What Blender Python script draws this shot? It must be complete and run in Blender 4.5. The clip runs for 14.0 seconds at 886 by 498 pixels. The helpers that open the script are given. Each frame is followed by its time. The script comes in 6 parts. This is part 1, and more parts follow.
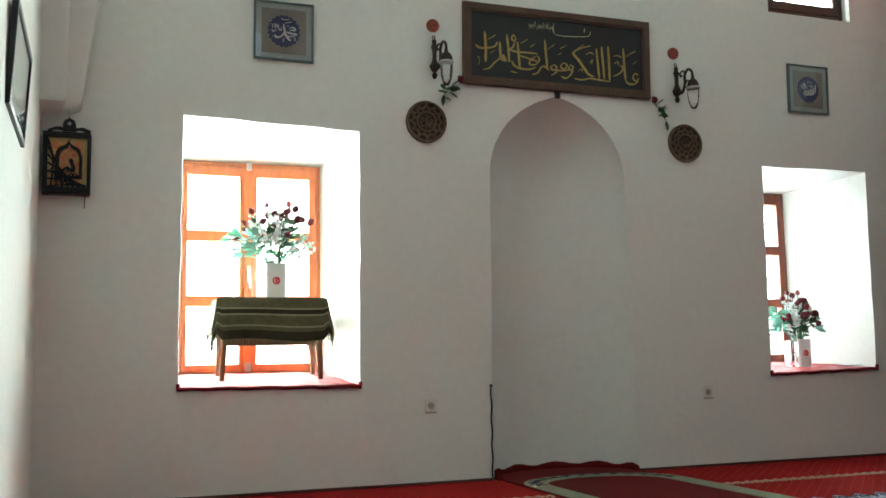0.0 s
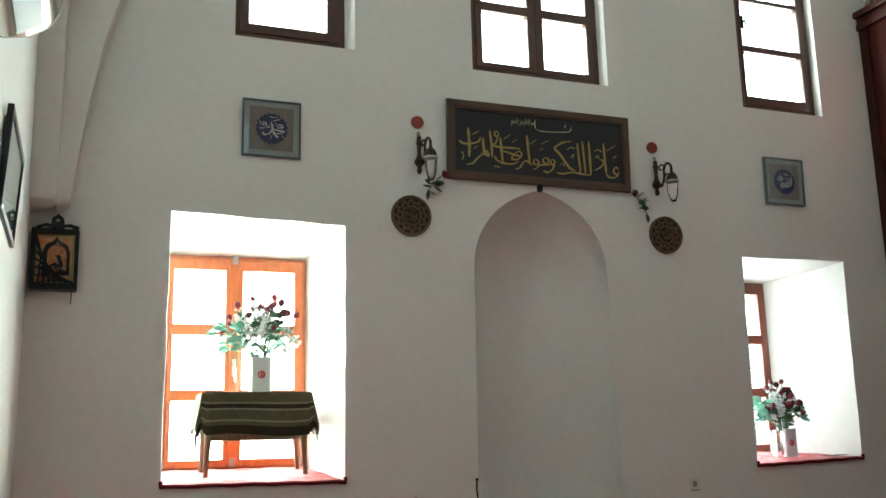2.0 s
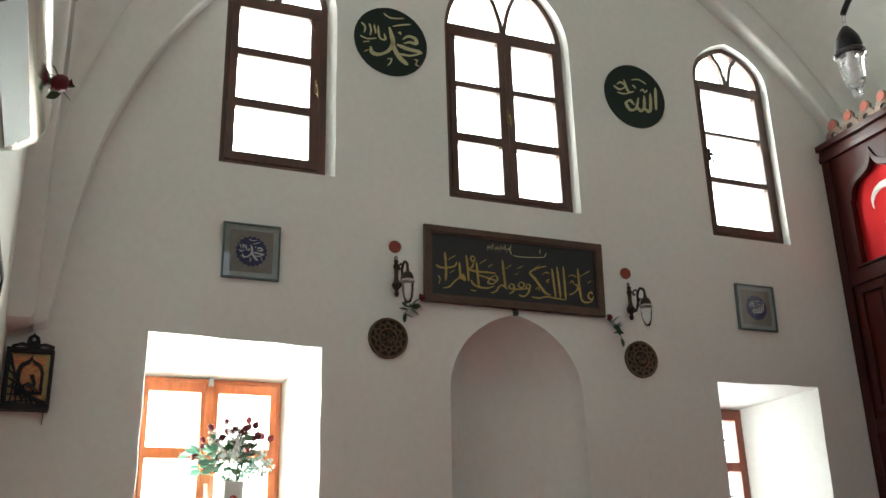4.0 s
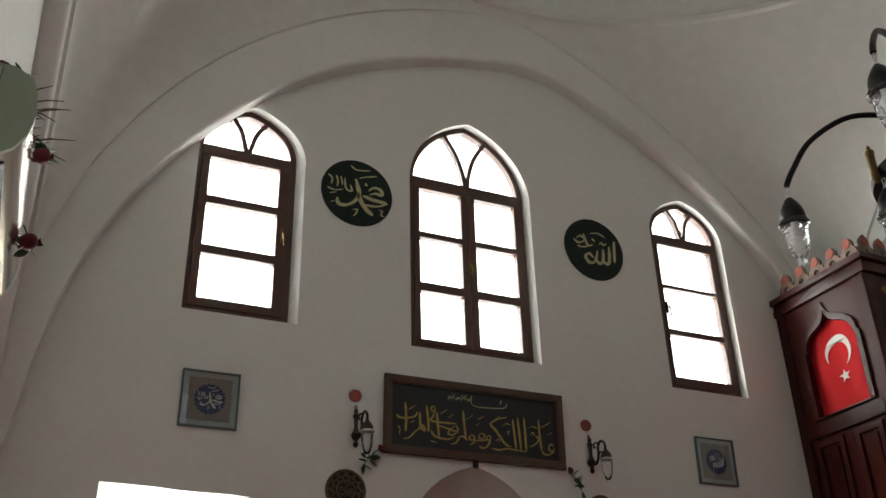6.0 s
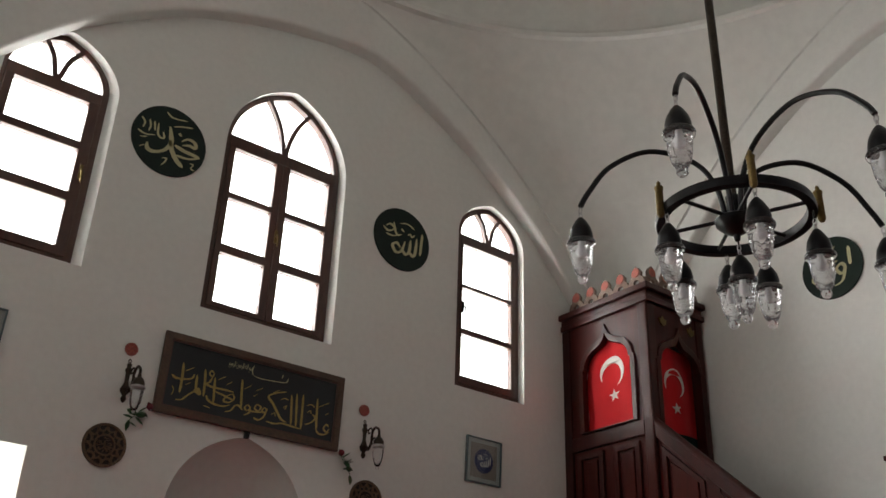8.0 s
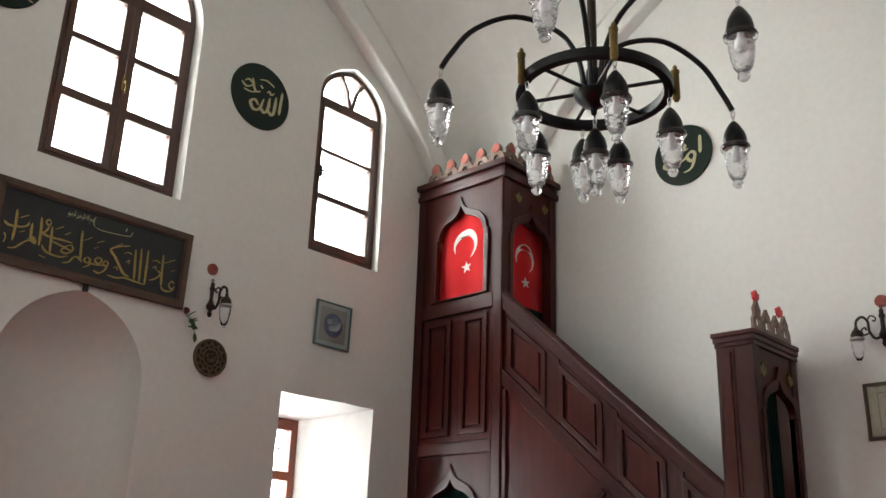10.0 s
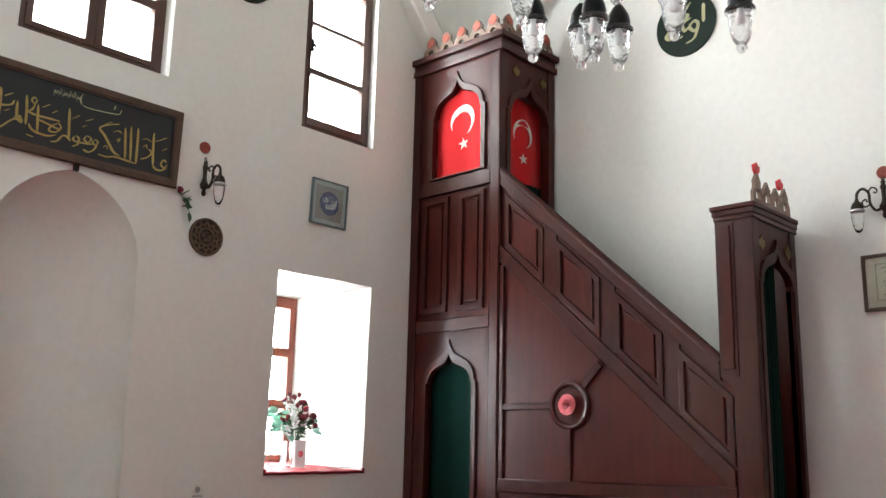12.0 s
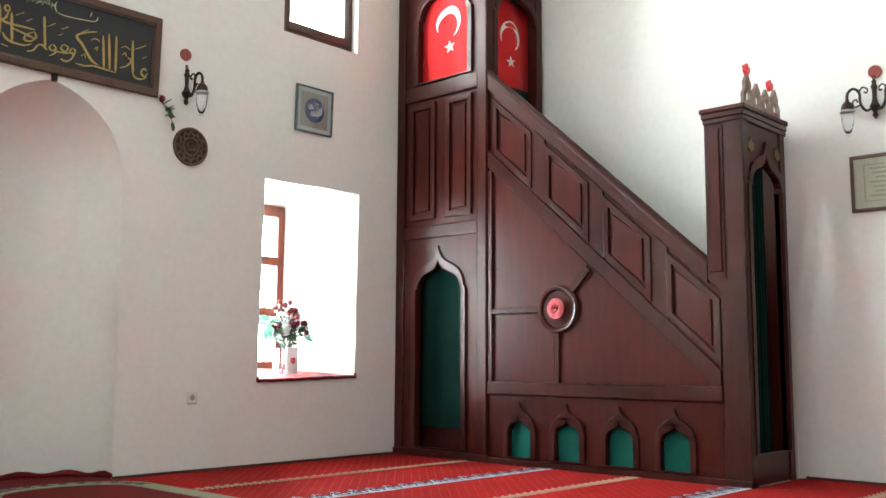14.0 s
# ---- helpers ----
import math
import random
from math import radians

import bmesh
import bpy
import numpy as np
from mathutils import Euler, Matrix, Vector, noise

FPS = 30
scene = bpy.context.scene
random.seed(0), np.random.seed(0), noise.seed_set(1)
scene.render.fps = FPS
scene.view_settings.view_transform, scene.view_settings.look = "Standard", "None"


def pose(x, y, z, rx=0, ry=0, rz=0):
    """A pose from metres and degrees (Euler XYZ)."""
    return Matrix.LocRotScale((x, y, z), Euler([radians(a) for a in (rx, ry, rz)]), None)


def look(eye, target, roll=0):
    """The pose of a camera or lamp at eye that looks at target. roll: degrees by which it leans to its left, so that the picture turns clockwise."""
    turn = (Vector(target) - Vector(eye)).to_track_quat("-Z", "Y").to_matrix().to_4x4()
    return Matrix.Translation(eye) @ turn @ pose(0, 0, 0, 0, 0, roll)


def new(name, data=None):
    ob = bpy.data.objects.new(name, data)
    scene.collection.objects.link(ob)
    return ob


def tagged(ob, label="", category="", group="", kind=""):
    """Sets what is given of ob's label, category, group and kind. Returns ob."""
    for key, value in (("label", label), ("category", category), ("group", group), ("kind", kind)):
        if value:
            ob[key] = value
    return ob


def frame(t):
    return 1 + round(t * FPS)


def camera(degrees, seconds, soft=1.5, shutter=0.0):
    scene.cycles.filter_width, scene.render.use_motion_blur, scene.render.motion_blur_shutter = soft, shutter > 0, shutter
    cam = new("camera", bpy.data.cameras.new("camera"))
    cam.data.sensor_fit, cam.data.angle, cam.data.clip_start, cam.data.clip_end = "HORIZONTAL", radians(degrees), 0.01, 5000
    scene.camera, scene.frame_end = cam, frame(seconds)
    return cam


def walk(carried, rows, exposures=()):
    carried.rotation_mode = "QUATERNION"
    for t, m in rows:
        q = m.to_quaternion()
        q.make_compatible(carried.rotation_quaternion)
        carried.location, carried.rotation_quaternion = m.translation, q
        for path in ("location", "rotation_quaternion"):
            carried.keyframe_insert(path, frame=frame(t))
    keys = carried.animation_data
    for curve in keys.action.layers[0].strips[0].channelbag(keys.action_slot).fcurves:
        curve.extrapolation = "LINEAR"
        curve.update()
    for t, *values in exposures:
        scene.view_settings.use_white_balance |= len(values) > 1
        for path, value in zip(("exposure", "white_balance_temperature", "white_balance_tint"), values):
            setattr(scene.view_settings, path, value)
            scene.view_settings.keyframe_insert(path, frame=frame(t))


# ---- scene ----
from mathutils.geometry import tessellate_polygon

# ---------------------------------------------------------------- camera
# seconds, eye x y z, yaw (to the left), pitch (up), roll, in metres and degrees
ROWS = [
    (0, -3.117, -6.108, 0.816, -19.92, 6.65, -1.02),
    (0.5, -3.121, -6.132, 0.826, -20.18, 7.90, -1.13),
    (1, -3.144, -6.117, 0.815, -20.59, 8.92, -1.32),
    (1.5, -3.143, -6.144, 0.843, -20.64, 10.47, -1.39),
    (2, -3.138, -6.172, 0.876, -20.93, 11.59, -1.43),
    (4.3, -3.119, -6.251, 0.768, -22.38, 21.08, -1.71),
    (4.5, -3.124, -6.262, 0.789, -22.47, 22.04, -1.83),
    (5, -3.133, -6.289, 0.814, -22.79, 24.72, -2.09),
    (5.5, -3.153, -6.302, 0.818, -23.42, 27.01, -2.30),
    (6, -3.141, -6.324, 0.817, -24.86, 27.95, -1.62),
    (6.5, -3.115, -6.344, 0.798, -27.33, 28.34, -0.76),
    (7, -3.081, -6.354, 0.807, -30.54, 27.78, 0.43),
    (7.5, -3.051, -6.361, 0.820, -33.68, 27.42, 1.50),
    (8, -3.034, -6.352, 0.814, -37.02, 26.98, 2.10),
    (8.5, -3.009, -6.343, 0.811, -40.60, 25.44, 2.08),
    (9, -2.985, -6.334, 0.807, -44.00, 24.25, 2.25),
    (9.2, -2.975, -6.330, 0.806, -44.97, 23.31, 2.28),
    (11.3, -2.841, -6.263, 0.785, -46.29, 15.11, 1.73),
    (11.5, -2.837, -6.260, 0.788, -46.41, 14.32, 1.54),
    (12, -2.837, -6.263, 0.784, -46.39, 12.59, 1.32),
    (12.5, -2.825, -6.265, 0.788, -46.26, 10.84, 1.17),
    (13, -2.822, -6.250, 0.796, -46.44, 9.25, 1.12),
    (13.5, -2.832, -6.243, 0.813, -46.96, 7.66, 0.84),
    (14, -2.828, -6.248, 0.820, -47.22, 6.75, 0.34),
]


def eye_pose(x, y, z, yaw, pitch, roll):
    a, b = radians(yaw), radians(pitch)
    way = Vector((-math.sin(a) * math.cos(b), math.cos(a) * math.cos(b), math.sin(b)))
    return look((x, y, z), Vector((x, y, z)) + way, roll)


cam = camera(49.85, 14.0)
EXPOSURES = [(0.0, 0.32, 6200, -4), (2.0, 0.16, 6300, -1), (4.5, -0.16, 6700, 6), (6.5, -0.78, 6850, 13), (7.5, -0.78, 6850, 15), (9.0, -0.30, 6800, 13), (11.5, 0.58, 6500, 10), (12.5, 0.92, 6400, 10), (14.0, 1.34, 6350, 6)]
walk(cam, [(r[0], eye_pose(*r[1:])) for r in ROWS], EXPOSURES)

# ---------------------------------------------------------------- plan
XL, XR, YB = -3.47, 4.10, -7.57          # left, right and back wall faces; the front wall face is y = 0
BAND = 0.15                              # depth of the arch bands
CX, CY = (XL + XR) / 2, YB / 2           # middle of the square room
HALF = (XR - XL) / 2 - BAND              # half of the inner square
RING_Z, RING_R = 7.16, 3.57
FOOT = 2.52                              # where the bands meet in the corner


def half_arch(e, crown, left, right):
    """Height of a hand-built arch of two unequal halves, each (offset of its centre, radius, springing)."""
    c, r, z = left if e < crown else right
    d = math.hypot(e - crown, 0.15)
    return z + math.sqrt(max(r * r - (d + c) ** 2, 0.0))


def arch_z(e):
    """The edge of the arch opening at a distance e from the wall's middle."""
    if e < -3.513:
        return 2.33 + 0.17 * (1 - math.sqrt(max(1 - ((e + 3.636) / 0.123) ** 2, 0.0)))
    return max(half_arch(e, 0.385, (0.20, 4.10, 2.475), (1.50, 5.30, 1.530)), 2.50)


def band_z(e):
    """The upper edge of the band, where the dome's shell begins."""
    return half_arch(e, 0.185, (0.40, 4.30, 2.809), (2.10, 6.40, 1.085))


# ---------------------------------------------------------------- world and light
world = bpy.data.worlds.new("sky")
scene.world = world
world.use_nodes = True
sky = world.node_tree.nodes.new("ShaderNodeTexSky")
sky.sky_type, sky.sun_disc = "NISHITA", False
sky.sun_elevation, sky.sun_rotation = radians(70), radians(135)
world.node_tree.links.new(sky.outputs[0], world.node_tree.nodes["Background"].inputs[0])
world.node_tree.nodes["Background"].inputs[1].default_value = 0.12


def sun_lamp():
    data = bpy.data.lights.new("sun", "SUN")
    data.energy, data.angle, data.color = 2.5, radians(0.5), (1.0, 0.95, 0.87)
    new("sun", data).matrix_world = look((5, -5, 19.4), (0, 0, 0))


sun_lamp()


def sky_fill_lamp(name, where, target, w, h, power, colour=(1.0, 1.0, 1.0)):
    data = bpy.data.lights.new(name, "AREA")
    data.shape, data.size, data.size_y, data.energy, data.color = "RECTANGLE", w, h, power, colour
    new(name, data).matrix_world = look(where, target)


# ---------------------------------------------------------------- materials
def material(name, base, rough=0.6, metal=0.0, dark=0.75, scale=6.0, fine=60.0, bump=0.15, stretch=(1, 1, 1), coat=0.0, sheen=0.0, alt=None, island=0.0, spec=0.5):
    """A surface with broad stains, fine grain and relief."""
    m = bpy.data.materials.new(name)
    m.use_nodes = True
    nt = m.node_tree
    n, link = nt.nodes, nt.links.new
    p = n["Principled BSDF"]
    p.inputs["Roughness"].default_value, p.inputs["Metallic"].default_value = rough, metal
    p.inputs["Coat Weight"].default_value = coat
    p.inputs["Specular IOR Level"].default_value = spec
    p.inputs["Sheen Weight"].default_value = sheen
    tc, mp = n.new("ShaderNodeTexCoord"), n.new("ShaderNodeMapping")
    mp.inputs["Scale"].default_value = stretch
    link(tc.outputs["Object"], mp.inputs[0])
    broad, grain = n.new("ShaderNodeTexNoise"), n.new("ShaderNodeTexNoise")
    broad.inputs["Scale"].default_value, grain.inputs["Scale"].default_value = scale, fine
    broad.inputs["Detail"].default_value, grain.inputs["Detail"].default_value = 5.0, 6.0
    link(mp.outputs[0], broad.inputs["Vector"])
    link(mp.outputs[0], grain.inputs["Vector"])
    mix = n.new("ShaderNodeMix")
    mix.data_type = "RGBA"
    other = alt if alt else tuple(c * dark for c in base)
    mix.inputs["A"].default_value, mix.inputs["B"].default_value = (*base, 1), (*other, 1)
    ramp = n.new("ShaderNodeMapRange")
    ramp.inputs["From Min"].default_value, ramp.inputs["From Max"].default_value = 0.38, 0.68
    add = n.new("ShaderNodeMath")
    add.operation = "MULTIPLY_ADD"
    add.inputs[1].default_value = 0.55
    link(grain.outputs[0], add.inputs[0])
    half = n.new("ShaderNodeMath")
    half.operation = "MULTIPLY"
    half.inputs[1].default_value = 0.45
    link(broad.outputs[0], half.inputs[0])
    link(half.outputs[0], add.inputs[2])
    link(add.outputs[0], ramp.inputs["Value"])
    link(ramp.outputs[0], mix.inputs["Factor"])
    colour = mix.outputs["Result"]
    if island:
        oi, hsv = n.new("ShaderNodeObjectInfo"), n.new("ShaderNodeHueSaturation")
        rng = n.new("ShaderNodeMapRange")
        rng.inputs["To Min"].default_value, rng.inputs["To Max"].default_value = 1 - island, 1 + island
        link(oi.outputs["Random"], rng.inputs["Value"])
        link(rng.outputs[0], hsv.inputs["Value"])
        link(colour, hsv.inputs["Color"])
        colour = hsv.outputs[0]
    link(colour, p.inputs["Base Color"])
    if bump:
        b = n.new("ShaderNodeBump")
        b.inputs["Strength"].default_value, b.inputs["Distance"].default_value = bump, 0.01
        link(add.outputs[0], b.inputs["Height"])
        link(b.outputs[0], p.inputs["Normal"])
    return m


def glass_material(name, tint=(1, 1, 1), rough=0.0, ior=1.45, bump=0.0, clear=1.0):
    m = bpy.data.materials.new(name)
    m.use_nodes = True
    nt = m.node_tree
    p = nt.nodes["Principled BSDF"]
    p.inputs["Base Color"].default_value = (*tint, 1)
    p.inputs["Roughness"].default_value, p.inputs["IOR"].default_value = rough, ior
    p.inputs["Transmission Weight"].default_value = clear
    if bump:
        v, b = nt.nodes.new("ShaderNodeTexVoronoi"), nt.nodes.new("ShaderNodeBump")
        tc = nt.nodes.new("ShaderNodeTexCoord")
        v.inputs["Scale"].default_value = 55.0
        nt.links.new(tc.outputs["Object"], v.inputs["Vector"])
        b.inputs["Strength"].default_value, b.inputs["Distance"].default_value = bump, 0.01
        nt.links.new(v.outputs["Distance"], b.inputs["Height"])
        nt.links.new(b.outputs[0], p.inputs["Normal"])
    return m


PLASTER = material("plaster", (0.775, 0.785, 0.755), 0.85, dark=0.93, scale=1.1, fine=18.0, bump=0.22)
PLASTER_DOME = material("dome plaster", (0.765, 0.770, 0.735), 0.85, dark=0.90, scale=0.7, fine=9.0, bump=0.3)
MAHOGANY = material("mahogany stain", (0.046, 0.0072, 0.0048), 0.30, dark=0.45, scale=3.0, fine=26.0, bump=0.025, stretch=(1, 1, 0.16), coat=0.03, spec=0.26)
MAHOGANY_PANEL = material("mahogany panel", (0.055, 0.0068, 0.0043), 0.34, dark=0.5, scale=2.2, fine=20.0, bump=0.025, stretch=(1, 1, 0.14), coat=0.03, island=0.10, spec=0.18)
BROWN_WOOD = material("brown window wood", (0.085, 0.030, 0.019), 0.38, dark=0.55, scale=5.0, fine=40.0, bump=0.08, stretch=(1, 1, 0.2), coat=0.15)
ORANGE_WOOD = material("orange varnished wood", (0.46, 0.13, 0.045), 0.35, dark=0.6, scale=5.0, fine=45.0, bump=0.08, stretch=(1, 1, 0.2), coat=0.2)
REDDISH_WOOD = material("red-brown varnished wood", (0.22, 0.055, 0.030), 0.38, dark=0.6, scale=5.0, fine=45.0, bump=0.08, stretch=(1, 1, 0.2), coat=0.1)
FRAME_WOOD = material("walnut frame", (0.085, 0.040, 0.020), 0.45, dark=0.5, scale=9.0, fine=70.0, bump=0.12)
# assumed lining of the unseen back wall, kept dark to weaken its bounce
UNSEEN_TIMBER = material("dark unseen back wall", (0.15, 0.085, 0.048), 0.6, dark=0.6, scale=2.0, fine=24.0, bump=0.1, stretch=(1, 1, 0.2))
TABLE_WOOD = material("table wood", (0.20, 0.085, 0.035), 0.45, dark=0.6, scale=9.0, fine=70.0, bump=0.1, stretch=(1, 1, 0.25))
CARVED = material("carved wood", (0.155, 0.095, 0.047), 0.55, dark=0.35, scale=25.0, fine=90.0, bump=0.4)
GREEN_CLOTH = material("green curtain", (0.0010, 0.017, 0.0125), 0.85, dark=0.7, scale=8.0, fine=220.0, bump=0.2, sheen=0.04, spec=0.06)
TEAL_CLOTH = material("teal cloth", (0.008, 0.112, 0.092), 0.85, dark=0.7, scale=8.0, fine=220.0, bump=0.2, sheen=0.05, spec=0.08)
RED_CLOTH = material("red flag cloth", (0.62, 0.018, 0.022), 0.75, dark=0.85, scale=5.0, fine=260.0, bump=0.12, sheen=0.15, spec=0.1)
WHITE_CLOTH = material("white cloth", (0.80, 0.78, 0.74), 0.8, dark=0.93, scale=8.0, fine=260.0, bump=0.1)
MAROON = material("maroon sill felt", (0.16, 0.012, 0.02), 0.9, dark=0.7, scale=12.0, fine=300.0, bump=0.3, spec=0.1)
SILL_RED = material("red sill carpet", (0.42, 0.05, 0.06), 0.95, dark=0.7, scale=9.0, fine=200.0, bump=0.3, alt=(0.55, 0.32, 0.32), spec=0.1)
BLACK_BOARD = material("black board", (0.012, 0.016, 0.018), 0.6, dark=0.7, scale=6.0, fine=80.0, bump=0.05)
GOLD = material("gold paint", (0.42, 0.30, 0.085), 0.5, metal=0.2, dark=0.6, scale=12.0, fine=60.0, bump=0.08)
PALE_GOLD = material("pale gold paint", (0.50, 0.47, 0.27), 0.5, metal=0.1, dark=0.75, scale=12.0, fine=60.0, bump=0.05)
DARK_GREEN = material("dark green roundel", (0.010, 0.021, 0.016), 0.45, dark=0.7, scale=5.0, fine=60.0, bump=0.03, spec=0.2)
BLACK_IRON = material("black iron", (0.014, 0.014, 0.015), 0.38, metal=0.6, dark=0.6, scale=14.0, fine=90.0, bump=0.15)
BRONZE = material("dark bronze", (0.055, 0.042, 0.030), 0.42, metal=0.8, dark=0.5, scale=18.0, fine=90.0, bump=0.2)
BRASS = material("aged brass", (0.22, 0.15, 0.055), 0.42, metal=0.8, dark=0.55, scale=18.0, fine=80.0, bump=0.12)
STEEL = material("steel", (0.55, 0.55, 0.55), 0.3, metal=1.0, dark=0.85, scale=20.0, fine=90.0, bump=0.04)
CHROME = material("mirror gold cover", (0.74, 0.69, 0.61), 0.20, metal=1.0, dark=0.94, scale=1.5, fine=7.0, bump=0.05)
PALE_GREEN = material("pale green plastic", (0.46, 0.60, 0.45), 0.5, dark=0.9, scale=4.0, fine=60.0, bump=0.03)
BLACK_PLASTIC = material("black plastic", (0.010, 0.010, 0.011), 0.5, dark=0.8, bump=0.0)
WHITE_PLASTIC = material("white plastic", (0.74, 0.73, 0.69), 0.4, dark=0.95, bump=0.02)
GREY_PLASTIC = material("grey socket inset", (0.36, 0.36, 0.35), 0.5, dark=0.8, bump=0.02)
CERAMIC = material("white ceramic", (0.80, 0.80, 0.80), 0.25, dark=0.96, scale=8.0, bump=0.02, coat=0.3)
EMBLEM_RED = material("emblem red", (0.60, 0.012, 0.020), 0.4, dark=0.85, bump=0.0)
TERRACOTTA = material("terracotta medallion", (0.34, 0.050, 0.032), 0.55, dark=0.45, scale=60.0, fine=120.0, bump=0.3)
CREST_RED = material("painted coral", (0.38, 0.085, 0.052), 0.5, dark=0.6, scale=40.0, fine=90.0, bump=0.1)
CREST_GREY = material("weathered crest wood", (0.22, 0.145, 0.110), 0.6, dark=0.5, scale=20.0, fine=80.0, bump=0.2)
SILVER_MAT = material("silvery blue mat", (0.43, 0.49, 0.49), 0.5, dark=0.8, scale=10.0, fine=160.0, bump=0.1)
LACE_MAT = material("pale ornament paper", (0.31, 0.295, 0.265), 0.6, scale=70.0, fine=160.0, dark=0.62, bump=0.05)
BLUE_DISC = material("deep blue disc", (0.020, 0.038, 0.150), 0.5, dark=0.6, scale=30.0, fine=120.0, bump=0.04)
PALE_INK = material("pale lettering", (0.66, 0.67, 0.68), 0.5, dark=0.85, bump=0.0)
PAPER = material("yellowed paper", (0.46, 0.43, 0.31), 0.7, dark=0.75, scale=9.0, fine=60.0, bump=0.02)
PALE_PAPER = material("grey green paper", (0.44, 0.47, 0.42), 0.6, dark=0.85, scale=5.0, fine=60.0, bump=0.02)
RED_GOLD_PAGE = material("red and gold page", (0.55, 0.10, 0.04), 0.5, scale=38.0, fine=95.0, alt=(0.60, 0.45, 0.17), bump=0.05)
PAGE_BORDER = material("gold page border", (0.50, 0.40, 0.16), 0.5, scale=60.0, fine=140.0, dark=0.55, bump=0.05)
LEAF = material("silk leaf green", (0.030, 0.115, 0.040), 0.55, dark=0.55, scale=20.0, fine=90.0, bump=0.1, island=0.2)
LEAF_PALE = material("pale mint leaf", (0.22, 0.50, 0.38), 0.55, dark=0.75, scale=20.0, fine=90.0, bump=0.1, island=0.2)
PETAL_RED = material("dark red petals", (0.18, 0.006, 0.018), 0.65, dark=0.45, scale=25.0, fine=90.0, bump=0.1, island=0.2)
PETAL_PINK = material("coral pink petals", (0.74, 0.145, 0.170), 0.65, dark=0.6, scale=25.0, fine=90.0, bump=0.1)
PETAL_WHITE = material("white blossom", (0.72, 0.74, 0.74), 0.65, dark=0.8, scale=25.0, fine=90.0, bump=0.1)
DRY_STALK = material("dry brown stalks", (0.13, 0.105, 0.075), 0.8, dark=0.6, scale=20.0, fine=90.0, bump=0.1)
BEIGE_CARPET = material("beige carpet motif", (0.50, 0.36, 0.26), 0.95, dark=0.6, scale=30.0, fine=220.0, bump=0.3, spec=0.1)
BLUE_CARPET = material("grey blue carpet motif", (0.55, 0.60, 0.70), 0.95, dark=0.6, scale=30.0, fine=220.0, bump=0.3, spec=0.1)
NAVY_CARPET = material("navy carpet motif", (0.035, 0.045, 0.085), 0.95, dark=0.6, scale=30.0, fine=220.0, bump=0.3, spec=0.1)
SAGE_CARPET = material("sage carpet border", (0.27, 0.29, 0.21), 0.95, dark=0.7, scale=20.0, fine=220.0, bump=0.3, spec=0.1)
RUG_RED = material("deep red rug", (0.13, 0.012, 0.013), 0.95, dark=0.7, scale=10.0, fine=240.0, bump=0.3, spec=0.1)
KILIM_GREEN = material("olive woven cloth", (0.115, 0.110, 0.062), 0.95, dark=0.6, scale=30.0, fine=260.0, bump=0.35, spec=0.1)
KILIM_LIGHT = material("pale woven stripe", (0.26, 0.245, 0.155), 0.95, dark=0.7, scale=30.0, fine=260.0, bump=0.35, spec=0.1)
KILIM_DARK = material("dark woven band", (0.040, 0.036, 0.022), 0.95, dark=0.7, scale=30.0, fine=260.0, bump=0.35, spec=0.1)
STONE_OUT = material("outside stone", (0.42, 0.39, 0.34), 0.9, dark=0.7, scale=2.0, fine=20.0, bump=0.5)
PANE_GLASS = glass_material("window glass", (1, 1, 1), 0.0, 1.45)
LAMP_GLASS = glass_material("crackled lamp glass", (0.93, 0.95, 0.97), 0.12, 1.32, bump=0.32, clear=0.88)
BULB_GLASS = glass_material("lamp glass", (0.97, 0.98, 1.0), 0.08, 1.45, bump=0.12)


def carpet_material():
    """Red pile with rows of small pale dots."""
    m = material("red prayer carpet", (0.30, 0.012, 0.012), 0.95, dark=0.72, scale=2.5, fine=190.0, bump=0.35, spec=0.05)
    nt = m.node_tree
    n, link = nt.nodes, nt.links.new
    p = n["Principled BSDF"]
    base = p.inputs["Base Color"].links[0].from_socket
    tc, mp, v = n.new("ShaderNodeTexCoord"), n.new("ShaderNodeMapping"), n.new("ShaderNodeTexVoronoi")
    mp.inputs["Rotation"].default_value = (0, 0, radians(45))
    v.inputs["Scale"].default_value, v.inputs["Randomness"].default_value = 17.0, 0.0
    v.voronoi_dimensions = "2D"
    less = n.new("ShaderNodeMath")
    less.operation = "LESS_THAN"
    less.inputs[1].default_value = 0.11
    mix = n.new("ShaderNodeMix")
    mix.data_type = "RGBA"
    mix.inputs["B"].default_value = (0.36, 0.085, 0.065, 1)
    link(tc.outputs["Object"], mp.inputs[0])
    link(mp.outputs[0], v.inputs["Vector"])
    link(v.outputs["Distance"], less.inputs[0])
    link(less.outputs[0], mix.inputs["Factor"])
    link(base, mix.inputs["A"])
    link(mix.outputs["Result"], p.inputs["Base Color"])
    return m


CARPET = carpet_material()

# ---------------------------------------------------------------- mesh helpers
OFFSET = {}


def thing(name, label, category, at=(0, 0, 0), group="", kind=""):
    """The base of a thing; its parts may be written in room coordinates."""
    ob = tagged(new(name), label, category, group, kind)
    ob.empty_display_size = 0.1
    ob.location = at
    OFFSET[ob.name] = Vector(at)
    return ob


